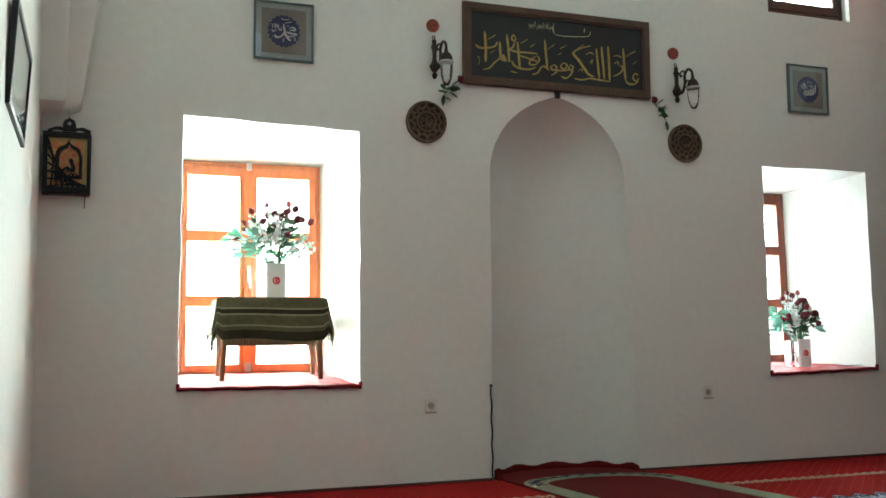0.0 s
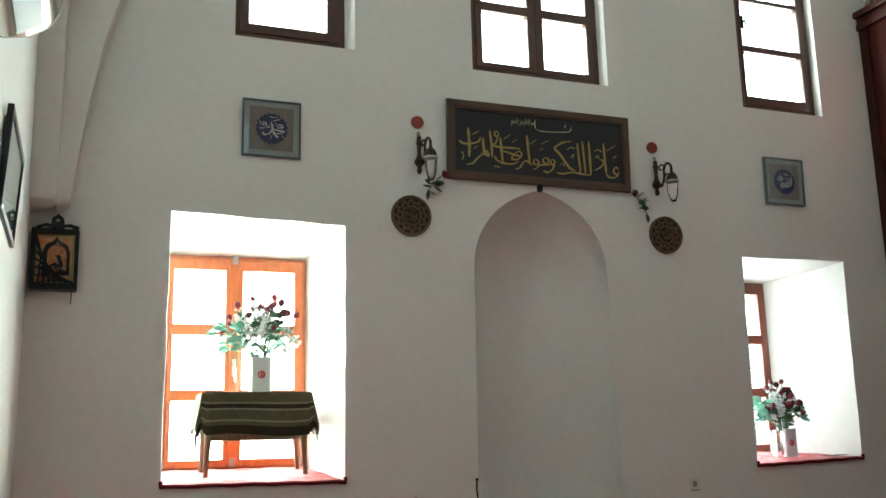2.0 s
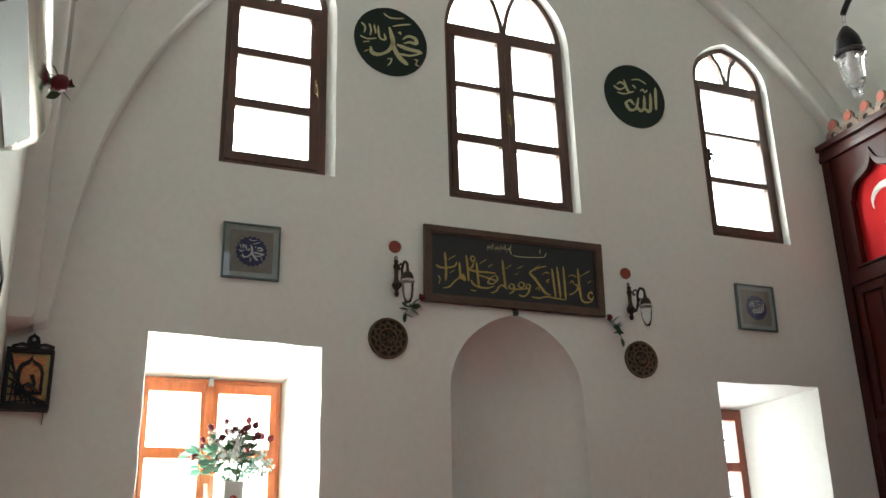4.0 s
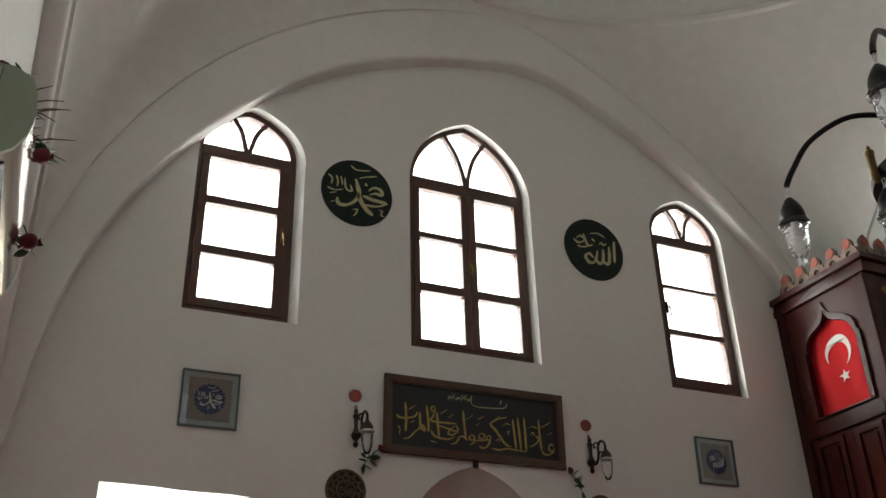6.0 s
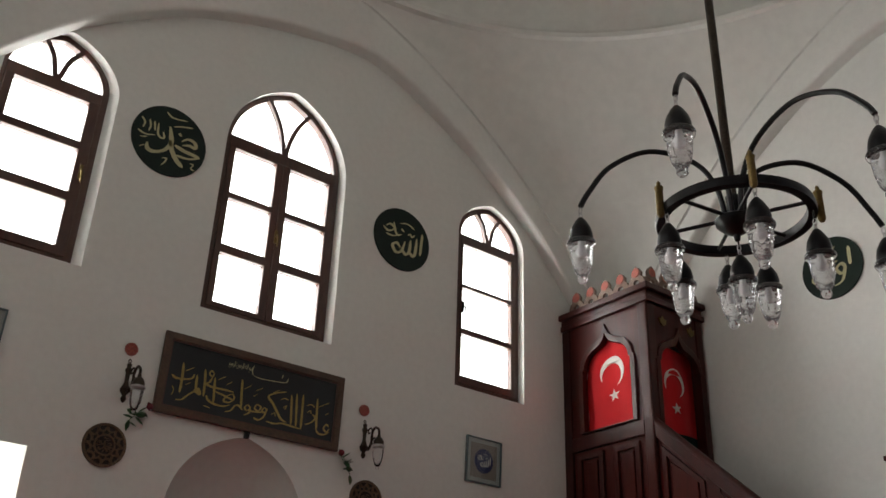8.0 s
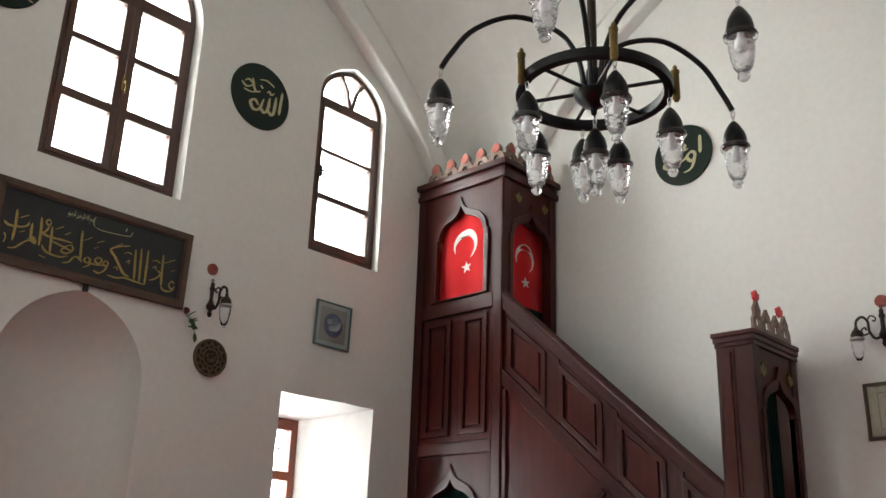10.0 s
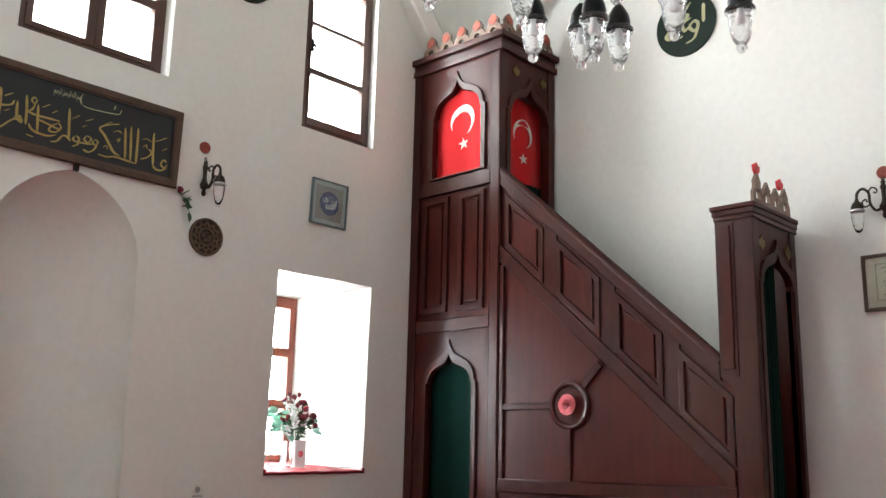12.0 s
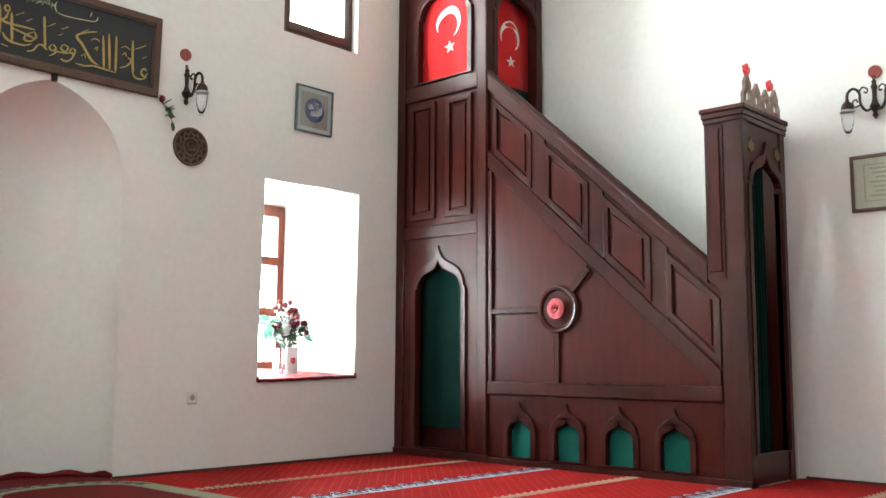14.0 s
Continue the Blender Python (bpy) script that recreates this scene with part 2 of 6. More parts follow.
def part(name, bm, mat, parent=None, label="", smooth=False):
    off = OFFSET.get(parent.name, Vector((0, 0, 0))) if parent else Vector((0, 0, 0))
    if off.length:
        bmesh.ops.translate(bm, verts=bm.verts, vec=-off)
    bmesh.ops.recalc_face_normals(bm, faces=bm.faces)
    me = bpy.data.meshes.new(name)
    bm.to_mesh(me)
    bm.free()
    me.materials.append(mat)
    if smooth:
        me.polygons.foreach_set("use_smooth", [True] * len(me.polygons))
        me.set_sharp_from_angle(angle=radians(38))
    ob = new(name, me)
    if parent:
        ob.parent = parent
        OFFSET[ob.name] = off
    if label:
        tagged(ob, label)
    return ob


def setting(name, bm, mat, label, category, smooth=False):
    return tagged(part(name, bm, mat, smooth=smooth), label, category, kind="structure")


def new_bm():
    return bmesh.new()


def box(bm, x0, x1, y0, y1, z0, z1, bevel=0.0):
    vs = [bm.verts.new((x, y, z)) for x in (x0, x1) for y in (y0, y1) for z in (z0, z1)]
    fs = [bm.faces.new([vs[i] for i in f]) for f in ((0, 1, 3, 2), (4, 6, 7, 5), (0, 4, 5, 1), (2, 3, 7, 6), (0, 2, 6, 4), (1, 5, 7, 3))]
    if bevel:
        es = {e for f in fs for e in f.edges}
        bmesh.ops.bevel(bm, geom=list(es), offset=bevel, segments=2, affect="EDGES", profile=0.6)
    return bm


def plate(bm, outer, holes, place, d0, d1, bevel=0.0):
    """A flat plate with holes: 2D loops, given depths d0 and d1, laid into the room by place(u, v, d)."""
    loops = [outer, *holes]
    flat = [p for loop in loops for p in loop]
    a = [bm.verts.new(place(u, v, d0)) for u, v in flat]
    b = [bm.verts.new(place(u, v, d1)) for u, v in flat]
    for tri in tessellate_polygon([[Vector((u, v, 0)) for u, v in loop] for loop in loops]):
        if len(set(tri)) == 3:
            bm.faces.new([a[i] for i in tri])
            bm.faces.new([b[i] for i in reversed(tri)])
    k = 0
    rims = []
    for loop in loops:
        n = len(loop)
        for i in range(n):
            j = (i + 1) % n
            bm.faces.new((a[k + i], a[k + j], b[k + j], b[k + i]))
            rims.append((b[k + i], b[k + j]))
        k += n
    if bevel:
        es = [e for e in (bm.edges.get(r) for r in rims) if e]
        bmesh.ops.bevel(bm, geom=es, offset=bevel, segments=2, affect="EDGES", profile=0.6)
    return bm


def on_front(u, v, d):      # a plate that faces the room from the front wall: d is how far it stands out
    return (u, -d, v)


def on_side(u, v, d):       # a plate on the pulpit's side: u is the distance from the front wall
    return (d, -u, v)


def rect(u0, u1, v0, v1):
    return [(u0, v0), (u1, v0), (u1, v1), (u0, v1)]


def circle(cu, cv, r, n=40, ratio=1.0):
    return [(cu + r * math.cos(2 * math.pi * i / n), cv + r * ratio * math.sin(2 * math.pi * i / n)) for i in range(n)]


def pointed(u0, u1, v0, vs, va, n=12):
    """A window outline: straight sides to vs, then a blunt pointed head up to va."""
    mid, w = (u0 + u1) / 2, (u1 - u0) / 2
    head = []
    for i in range(n + 1):
        a = i / n * math.pi / 2
        head.append((w * math.cos(a) ** 0.92, (va - vs) * (0.84 * math.sin(a) + 0.16 * (i / n) ** 3)))
    right = [(mid + x, vs + y) for x, y in head]
    left = [(mid - x, vs + y) for x, y in reversed(head[:-1])]
    return [(u0, v0), (u1, v0), *right, *left]


OGEE = ((1.0, 0.0), (1.0, 0.10), (0.93, 0.14), (0.92, 0.26), (0.84, 0.40), (0.70, 0.52), (0.52, 0.60), (0.34, 0.655), (0.19, 0.72), (0.09, 0.82), (0.03, 0.92), (0.0, 1.0))


def ogee(mid, w, v0, vs, va):
    """A niche outline with an S-curved head that ends in a point."""
    right = [(mid + w / 2 * x, vs + (va - vs) * y) for x, y in OGEE]
    left = [(mid - w / 2 * x, vs + (va - vs) * y) for x, y in reversed(OGEE[:-1])]
    return [(mid - w / 2, v0), (mid + w / 2, v0), *right, *left]


def lathe(bm, profile, n=24, at=(0, 0, 0), squash=(1, 1), turn=0.0, arc=2 * math.pi):
    """A turned body from (radius, height) pairs round the vertical through at."""
    full = abs(arc - 2 * math.pi) < 1e-6
    rings = []
    for r, z in profile:
        if r < 1e-5:
            rings.append([bm.verts.new((at[0], at[1], at[2] + z))])
        else:
            m = n if full else n + 1
            rings.append([bm.verts.new((at[0] + squash[0] * r * math.cos(turn + arc * i / n), at[1] + squash[1] * r * math.sin(turn + arc * i / n), at[2] + z)) for i in range(m)])
    for a, b in zip(rings, rings[1:]):
        for i in range(n):
            j = (i + 1) % len(a) if len(a) > 1 else 0
            k = (i + 1) % len(b) if len(b) > 1 else 0
            f = [a[i % len(a)], a[j], b[k], b[i % len(b)]]
            f = [v for q, v in enumerate(f) if v not in f[:q]]
            if len(f) > 2:
                bm.faces.new(f)
    return bm


def tube(bm, points, radius, n=8, caps=True):
    """A round bar along points; radius may be one number or one for each point."""
    pts = [Vector(p) for p in points]
    rad = radius if isinstance(radius, (list, tuple)) else [radius] * len(pts)
    rings, side = [], None
    for i, p in enumerate(pts):
        d = (pts[min(i + 1, len(pts) - 1)] - pts[max(i - 1, 0)]).normalized()
        if side is None:
            side = d.orthogonal().normalized()
        side = (side - d * side.dot(d)).normalized()
        up = d.cross(side)
        rings.append([bm.verts.new(p + rad[i] * (side * math.cos(2 * math.pi * k / n) + up * math.sin(2 * math.pi * k / n))) for k in range(n)])
    for a, b in zip(rings, rings[1:]):
        for k in range(n):
            bm.faces.new((a[k], a[(k + 1) % n], b[(k + 1) % n], b[k]))
    if caps:
        bm.faces.new(rings[0][::-1])
        bm.faces.new(rings[-1])
    return bm


def smooth_line(points, per=8):
    """A smooth curve through the points."""
    pts = [Vector(p) for p in points]
    out = []
    for i in range(len(pts) - 1):
        p0, p1, p2, p3 = pts[max(i - 1, 0)], pts[i], pts[i + 1], pts[min(i + 2, len(pts) - 1)]
        for k in range(per):
            t = k / per
            out.append(0.5 * (2 * p1 + (p2 - p0) * t + (2 * p0 - 5 * p1 + 4 * p2 - p3) * t * t + (3 * p1 - p0 - 3 * p2 + p3) * t ** 3))
    return out + [pts[-1]]


def stroke(bm, points, width, place, d0, d1, per=6, taper=True):
    """A pen stroke: a flat ribbon of changing width along 2D points."""
    line = smooth_line([(u, v, 0) for u, v in points], per)
    n = len(line)
    left, right = [], []
    for i, p in enumerate(line):
        d = (line[min(i + 1, n - 1)] - line[max(i - 1, 0)]).normalized()
        nib = 0.55 + 0.45 * abs(d.x * 0.5 - d.y * 0.86)
        end = min(1.0, 0.35 + 4 * min(i, n - 1 - i) / n) if taper else 1.0
        h = width / 2 * nib * end
        left.append((p.x - d.y * h, p.y + d.x * h))
        right.append((p.x + d.y * h, p.y - d.x * h))
    for lo, hi in ((d0, d1),):
        a = [[bm.verts.new(place(u, v, d)) for u, v in s] for d in (lo, hi) for s in (left, right)]
        for i in range(n - 1):
            bm.faces.new((a[2][i], a[3][i], a[3][i + 1], a[2][i + 1]))
            bm.faces.new((a[0][i], a[2][i], a[2][i + 1], a[0][i + 1]))
            bm.faces.new((a[3][i], a[1][i], a[1][i + 1], a[3][i + 1]))
    return bm

# ---------------------------------------------------------------- structure
# lower windows: opening at the room face, opening at the window frame, depth of the frame
LOW = [
    dict(face=((-2.650, 0.665), (-1.497, 0.655), (-1.488, 2.360), (-2.640, 2.392)), back=((-2.612, 0.742), (-1.640, 0.742), (-1.640, 2.215), (-2.612, 2.215)), depth=0.55, mid=-2.150, wood=ORANGE_WOOD, sky=(0.92, 1.0, 0.955)),
    dict(face=((1.764, 0.660), (2.794, 0.688), (2.820, 2.300), (1.790, 2.296)), back=((1.36, 0.742), (2.42, 0.742), (2.42, 2.190), (1.36, 2.190)), depth=0.55, mid=1.89, wood=REDDISH_WOOD, sky=(0.93, 0.975, 1.0)),
]
# upper windows: left, right, bottom, springing, apex
HIGH = [(-2.262, -1.472, 3.640, 5.060, 5.455), (-0.508, 0.592, 3.602, 5.130, 5.800), (1.935, 2.712, 3.566, 5.130, 5.500)]
WALL_T = 0.80
HIGH_DEPTH = 0.10        # the upper frames sit this far behind the wall face


def set_back(u, v, y):
    """The place at depth y that lines up with (u, v) on the wall face, seen from the back of the room."""
    q = 1 + y / 6.3
    return -3.115 + (u + 3.1) * q, 0.79 + (v - 0.8) * q


def set_back_window(u0, u1, v0, vs, va, y):
    (a, b), (c, d) = set_back(u0, v0, y), set_back(u1, va, y)
    return a, c, b, set_back(u0, vs, y)[1], d


HIGH_BACK = [set_back_window(*h, HIGH_DEPTH) for h in HIGH]


def loft(bm, a, b):
    n = len(a)
    va, vb = [bm.verts.new(p) for p in a], [bm.verts.new(p) for p in b]
    for i in range(n):
        bm.faces.new((va[i], va[(i + 1) % n], vb[(i + 1) % n], vb[i]))


def sheet(bm, outer, holes, place):
    loops = [outer, *holes]
    vs = [bm.verts.new(place(u, v)) for loop in loops for u, v in loop]
    for tri in tessellate_polygon([[Vector((u, v, 0)) for u, v in loop] for loop in loops]):
        if len(set(tri)) == 3:
            bm.faces.new([vs[i] for i in tri])


def wobble(loop, amount, seed):
    """Hand-finished plaster edges: a loop with more points and a slightly uneven line."""
    rnd = random.Random(seed)
    out = []
    for (u0, v0), (u1, v1) in zip(loop, loop[1:] + loop[:1]):
        n = max(1, int(math.hypot(u1 - u0, v1 - v0) / 0.16))
        for k in range(n):
            t = k / n
            j = amount if k else amount * 0.3
            out.append((u0 + (u1 - u0) * t + rnd.uniform(-j, j), v0 + (v1 - v0) * t + rnd.uniform(-j, j)))
    return out


MIHRAB = [(0.562, 0.0), (0.559, 0.45), (0.556, 0.9), (0.551, 1.3), (0.546, 1.7), (0.544, 1.95), (0.541, 2.12)]
MIHRAB += [(0.541 * (1 - (k / 14) ** 1.9), 2.12 + 0.595 * (0.55 * math.sin(k / 14 * math.pi / 2) + 0.45 * k / 14) ** 0.97) for k in range(1, 15)]


def front_wall():
    bm = new_bm()
    outer = rect(XL - 0.6, XR + 0.6, 0.0, 7.4)
    holes, backs = [], []
    for k, w in enumerate(LOW):
        face = wobble(list(w["face"]), 0.004, 10 + k)
        n = len(face)
        back = []
        # the back loop follows the face loop corner for corner
        f, b = w["face"], w["back"]
        for i in range(4):
            (u0, v0), (u1, v1) = f[i], f[(i + 1) % 4]
            m = max(1, int(math.hypot(u1 - u0, v1 - v0) / 0.16))
            for j in range(m):
                t = j / m
                back.append((b[i][0] + (b[(i + 1) % 4][0] - b[i][0]) * t, b[i][1] + (b[(i + 1) % 4][1] - b[i][1]) * t))
        holes.append(face)
        backs.append(back)
        c = (sum(p[0] for p in face) / n, sum(p[1] for p in face) / n)
        lip = [(u + (c[0] - u) * 0.006, v + (c[1] - v) * 0.006) for u, v in face]
        loft(bm, [(u, 0.0, v) for u, v in face], [(u, 0.012, v) for u, v in lip])
        loft(bm, [(u, 0.012, v) for u, v in lip], [(u, w["depth"], v) for u, v in back])
        loft(bm, [(u, w["depth"], v) for u, v in back], [(u, WALL_T, v) for u, v in back])
    for k, (u0, u1, v0, vs, va) in enumerate(HIGH):
        inner = pointed(*HIGH_BACK[k])
        face = pointed(u0 + 0.004, u1 + 0.060, v0 + 0.012, vs, va + 0.045)
        holes.append(face)
        backs.append(inner)
        loft(bm, [(u, 0.0, v) for u, v in face], [(u, HIGH_DEPTH, v) for u, v in inner])
        loft(bm, [(u, HIGH_DEPTH, v) for u, v in inner], [(u, WALL_T, v) for u, v in inner])
    # prayer niche: the opening is cut from the wall, the hollow is half a turned body
    right = [(r, z + 0.001) for r, z in MIHRAB]
    holes.append([(-u, v) for u, v in right] + list(reversed(right[:-1])))
    lathe(bm, [(r, z + 0.001) for r, z in MIHRAB], 56, (0, 0, 0), (1.0, 0.78), 0.0, math.pi)
    sheet(bm, outer, holes, lambda u, v: (u, 0.0, v))
    sheet(bm, outer, backs, lambda u, v: (u, WALL_T, v))
    bmesh.ops.remove_doubles(bm, verts=bm.verts, dist=0.0004)
    setting("wall_north", bm, PLASTER, "white plastered front wall with deep window reveals and prayer niche", "wall", smooth=True)


front_wall()


def plain_wall(name, place, u0, u1, holes, label, mat=PLASTER):
    bm = new_bm()
    plate(bm, rect(u0, u1, 0.0, 7.4), holes, place, 0.0, 0.5)
    setting(name, bm, mat, label, "wall")


# openings in these three walls are unseen, added to let fill light in
plain_wall("wall_west", lambda u, v, d: (XL - d, u, v), YB - 0.5, 0.0, [rect(-5.6, -4.6, 3.5, 5.3), rect(-3.1, -2.1, 4.35, 5.75)], "white plastered side wall with hanging pictures")
plain_wall("wall_east", lambda u, v, d: (XR + d, u, v), YB - 0.5, 0.0, [rect(-6.4, -5.5, 3.5, 5.3)], "white plastered side wall behind the pulpit")
# out of view: its dark surface is added to dim south-facing parts
plain_wall("wall_south", lambda u, v, d: (u, YB - d, v), XL, XR, [rect(-1.9, -0.9, 3.4, 5.2), rect(1.4, 2.4, 3.4, 5.2), rect(1.1, 2.3, 0.02, 2.2)], "unseen back wall, made dark to cut bounce light, with an added entrance opening", UNSEEN_TIMBER)


def floor():
    bm = new_bm()
    box(bm, XL - 0.5, XR + 0.5, YB - 0.5, 0.6, -0.2, 0.0)
    setting("floor", bm, CARPET, "red wall-to-wall prayer carpet with rows of small pale dots", "floor")
    bm = new_bm()
    box(bm, -60, 60, -60, 60, -0.5, -0.25)
    setting("ground", bm, STONE_OUT, "pale paved ground outside the building", "ground")


floor()


def arch_bands():
    """Four plastered bands under the dome, one along each wall: a soffit, a flat face and a small lip above."""
    n = 96
    for name, turn, drift in (("north", 0, 1), ("west", 90, -1), ("south", 180, 1), ("east", 270, -1)):
        m = Matrix.Translation((CX, CY, 0)) @ Matrix.Rotation(radians(turn), 4, "Z")
        bm = new_bm()
        full = HALF + BAND
        rows = []
        for i in range(n + 1):
            d = -HALF + 2 * HALF * i / n
            z, top = arch_z(drift * d), band_z(drift * d)
            wave = 0.006 * math.sin(d * 3.1 + turn) + 0.003 * math.sin(d * 8.3)
            z += wave
            sec = ((full + 0.01, z), (HALF + 0.036, z), (HALF + 0.020, z + 0.004), (HALF + 0.006, z + 0.018), (HALF, z + 0.040), (HALF, top - 0.012), (HALF - 0.006, top - 0.004), (HALF - 0.026, top))
            rows.append([bm.verts.new(m @ Vector((d, y, h))) for y, h in sec])
        for p, q in zip(rows, rows[1:]):
            for k in range(7):
                bm.faces.new((p[k], q[k], q[k + 1], p[k + 1]))
        setting("arch_" + name, bm, PLASTER, "broad white plastered arch band under the dome", "arch", smooth=True)


arch_bands()


def pendentives():
    bm = new_bm()
    n, rows, m = 144, [], 14
    a = HALF - 0.026
    for i in range(n):
        th = 2 * math.pi * i / n
        c, s = math.cos(th), math.sin(th)
        rb = a / max(abs(c), abs(s))
        if abs(s) >= abs(c):
            along = rb * c * (1 if s > 0 else -1)
        else:
            along = rb * s * (1 if c > 0 else -1)
        zb = band_z(along)
        col = []
        for k in range(m + 1):
            t = k / m
            rho = RING_R + (rb - RING_R) * (1 - t ** 1.65)
            col.append(bm.verts.new((CX + rho * c, CY + rho * s, zb + (RING_Z - zb) * t)))
        rows.append(col)
    for i in range(n):
        p, q = rows[i], rows[(i + 1) % n]
        for k in range(m):
            bm.faces.new((p[k], q[k], q[k + 1], p[k + 1]))
    setting("ceiling", bm, PLASTER_DOME, "white plastered pendentives that carry the dome", "ceiling", smooth=True)
    bm = new_bm()
    prof = [(RING_R + 0.02, -0.03), (RING_R - 0.035, -0.02), (RING_R - 0.05, 0.02), (RING_R - 0.03, 0.06), (RING_R - 0.005, 0.10)]
    prof += [((RING_R + 0.01) * math.cos(k / 20 * math.pi / 2), 0.10 + 2.9 * math.sin(k / 20 * math.pi / 2)) for k in range(1, 21)]
    lathe(bm, prof, 120, (CX, CY, RING_Z))
    setting("dome", bm, PLASTER_DOME, "white plastered dome with a thin ring moulding", "dome", smooth=True)


pendentives()


def corner_piers():
    """Where the bands meet they taper down and fade into the corner."""
    for k, (x, y, sx, sy) in enumerate(((XL, 0.0, 1, -1), (XR, 0.0, -1, -1), (XL, YB, 1, 1), (XR, YB, -1, 1))):
        bm = new_bm()
        lines = []
        for j in range(16):
            q = min(j / 14, 1.0)
            w = (BAND + 0.002) * math.sin(min(q / 0.16, 1.0) * math.pi / 2) ** 0.7 + 0.003
            z = FOOT - 0.20 + 0.55 * q if j < 15 else 4.30
            r = w * (0.70 - 0.50 * min(q / 0.3, 1.0))
            sec = [(0, w), (max(w - r, 0), w)] + [(w - r + r * math.sin(a), w - r + r * math.cos(a)) for a in (0.4, 0.785, 1.17)] + [(w, max(w - r, 0)), (w, 0)]
            lines.append([bm.verts.new((x + sx * u, y + sy * v, z)) for u, v in sec])
        for p, q in zip(lines, lines[1:]):
            for i in range(6):
                bm.faces.new((p[i], p[i + 1], q[i + 1], q[i]))
        setting("corner_corbel", bm, PLASTER, "rounded plaster foot of the arch in the corner", "corbel", smooth=True)


corner_piers()


def skirting():
    for k, (u0, u1) in enumerate(((XL, -0.565), (0.565, 3.27))):
        bm = new_bm()
        box(bm, u0, u1, -0.012, -0.001, 0.0, 0.018, 0.003)
        setting("baseboard", bm, BROWN_WOOD, "thin brown skirting strip along the front wall", "baseboard")
    bm = new_bm()
    box(bm, XR - 0.014, XR - 0.001, YB, -3.42, 0.0, 0.018, 0.003)
    setting("baseboard", bm, BROWN_WOOD, "thin brown skirting strip along the side wall", "baseboard")


skirting()

# daylight in the front windows
for w, p in zip(LOW, (500.0, 135.0)):
    u = [q[0] for q in w["back"]]
    sky_fill_lamp("daylight", ((u[0] + u[1]) / 2, WALL_T + 0.05, 1.46), ((u[0] + u[1]) / 2, -1.0, 1.46), 1.1, 1.55, p, w["sky"])
for (u0, u1, v0, vs, va), p in zip(HIGH_BACK, (88.0, 126.0, 98.0)):
    sky_fill_lamp("daylight", ((u0 + u1) / 2, HIGH_DEPTH + 0.12, (v0 + va) / 2), ((u0 + u1) / 2, -1.0, (v0 + va) / 2), u1 - u0 + 0.02, va - v0 + 0.02, p, (0.96, 1.0, 0.98))
# added fill lamps behind the unseen side and back openings
sky_fill_lamp("daylight", (XL - 0.55, -5.1, 4.4), (0.0, -5.1, 4.4), 1.0, 1.8, 12.0, (1.0, 1.0, 0.98))
sky_fill_lamp("daylight", (XL - 0.55, -2.6, 5.05), (0.0, -2.6, 4.6), 1.1, 1.5, 26.0, (1.0, 1.0, 0.98))
sky_fill_lamp("daylight", (XR + 0.55, -5.95, 4.4), (0.0, -5.95, 4.4), 0.9, 1.8, 2.0, (1.0, 1.0, 0.98))
for u in (-1.4, 1.9):
    sky_fill_lamp("daylight", (u, YB - 0.55, 4.3), (u, 0.0, 4.3), 1.0, 1.8, 4.0, (0.97, 1.0, 0.97))
sky_fill_lamp("daylight", (1.7, YB - 0.55, 1.1), (1.7, 0.0, 1.1), 1.2, 2.1, 2.0, (0.97, 1.0, 0.97))

# ---------------------------------------------------------------- windows
def pane(parent, loop, y):
    bm = new_bm()
    plate(bm, loop, [], on_front, -y, -y - 0.004)
    ob = part("pane", bm, PANE_GLASS, parent)
    ob.visible_shadow = False
    return ob


def small_handle(parent, u, v, y, mat=BRASS):
    bm = new_bm()
    box(bm, u - 0.013, u + 0.013, y - 0.012, y, v - 0.06, v + 0.06, 0.004)
    tube(bm, [(u, y - 0.01, v), (u, y - 0.04, v)], 0.008, 8)
    tube(bm, [(u, y - 0.04, v + 0.005), (u + 0.004, y - 0.045, v - 0.05), (u + 0.006, y - 0.04, v - 0.10)], [0.009, 0.008, 0.007], 8)
    part("handle", bm, mat, parent, "small aged brass window handle", smooth=True)


# panes of the upper windows: columns (left, right), rows (bottom, top), transom (bottom, top)
HIGH_PANES = [
    (((-2.148, -1.604),), ((3.760, 4.118), (4.190, 4.545), (4.612, 4.958)), (4.965, 5.062)),
    (((-0.402, -0.022), (0.112, 0.494)), ((3.695, 4.112), (4.188, 4.598), (4.652, 5.068)), (5.075, 5.182)),
    (((2.010, 2.612),), ((3.690, 4.090), (4.146, 4.552), (4.588, 5.008)), (5.015, 5.108)),
]


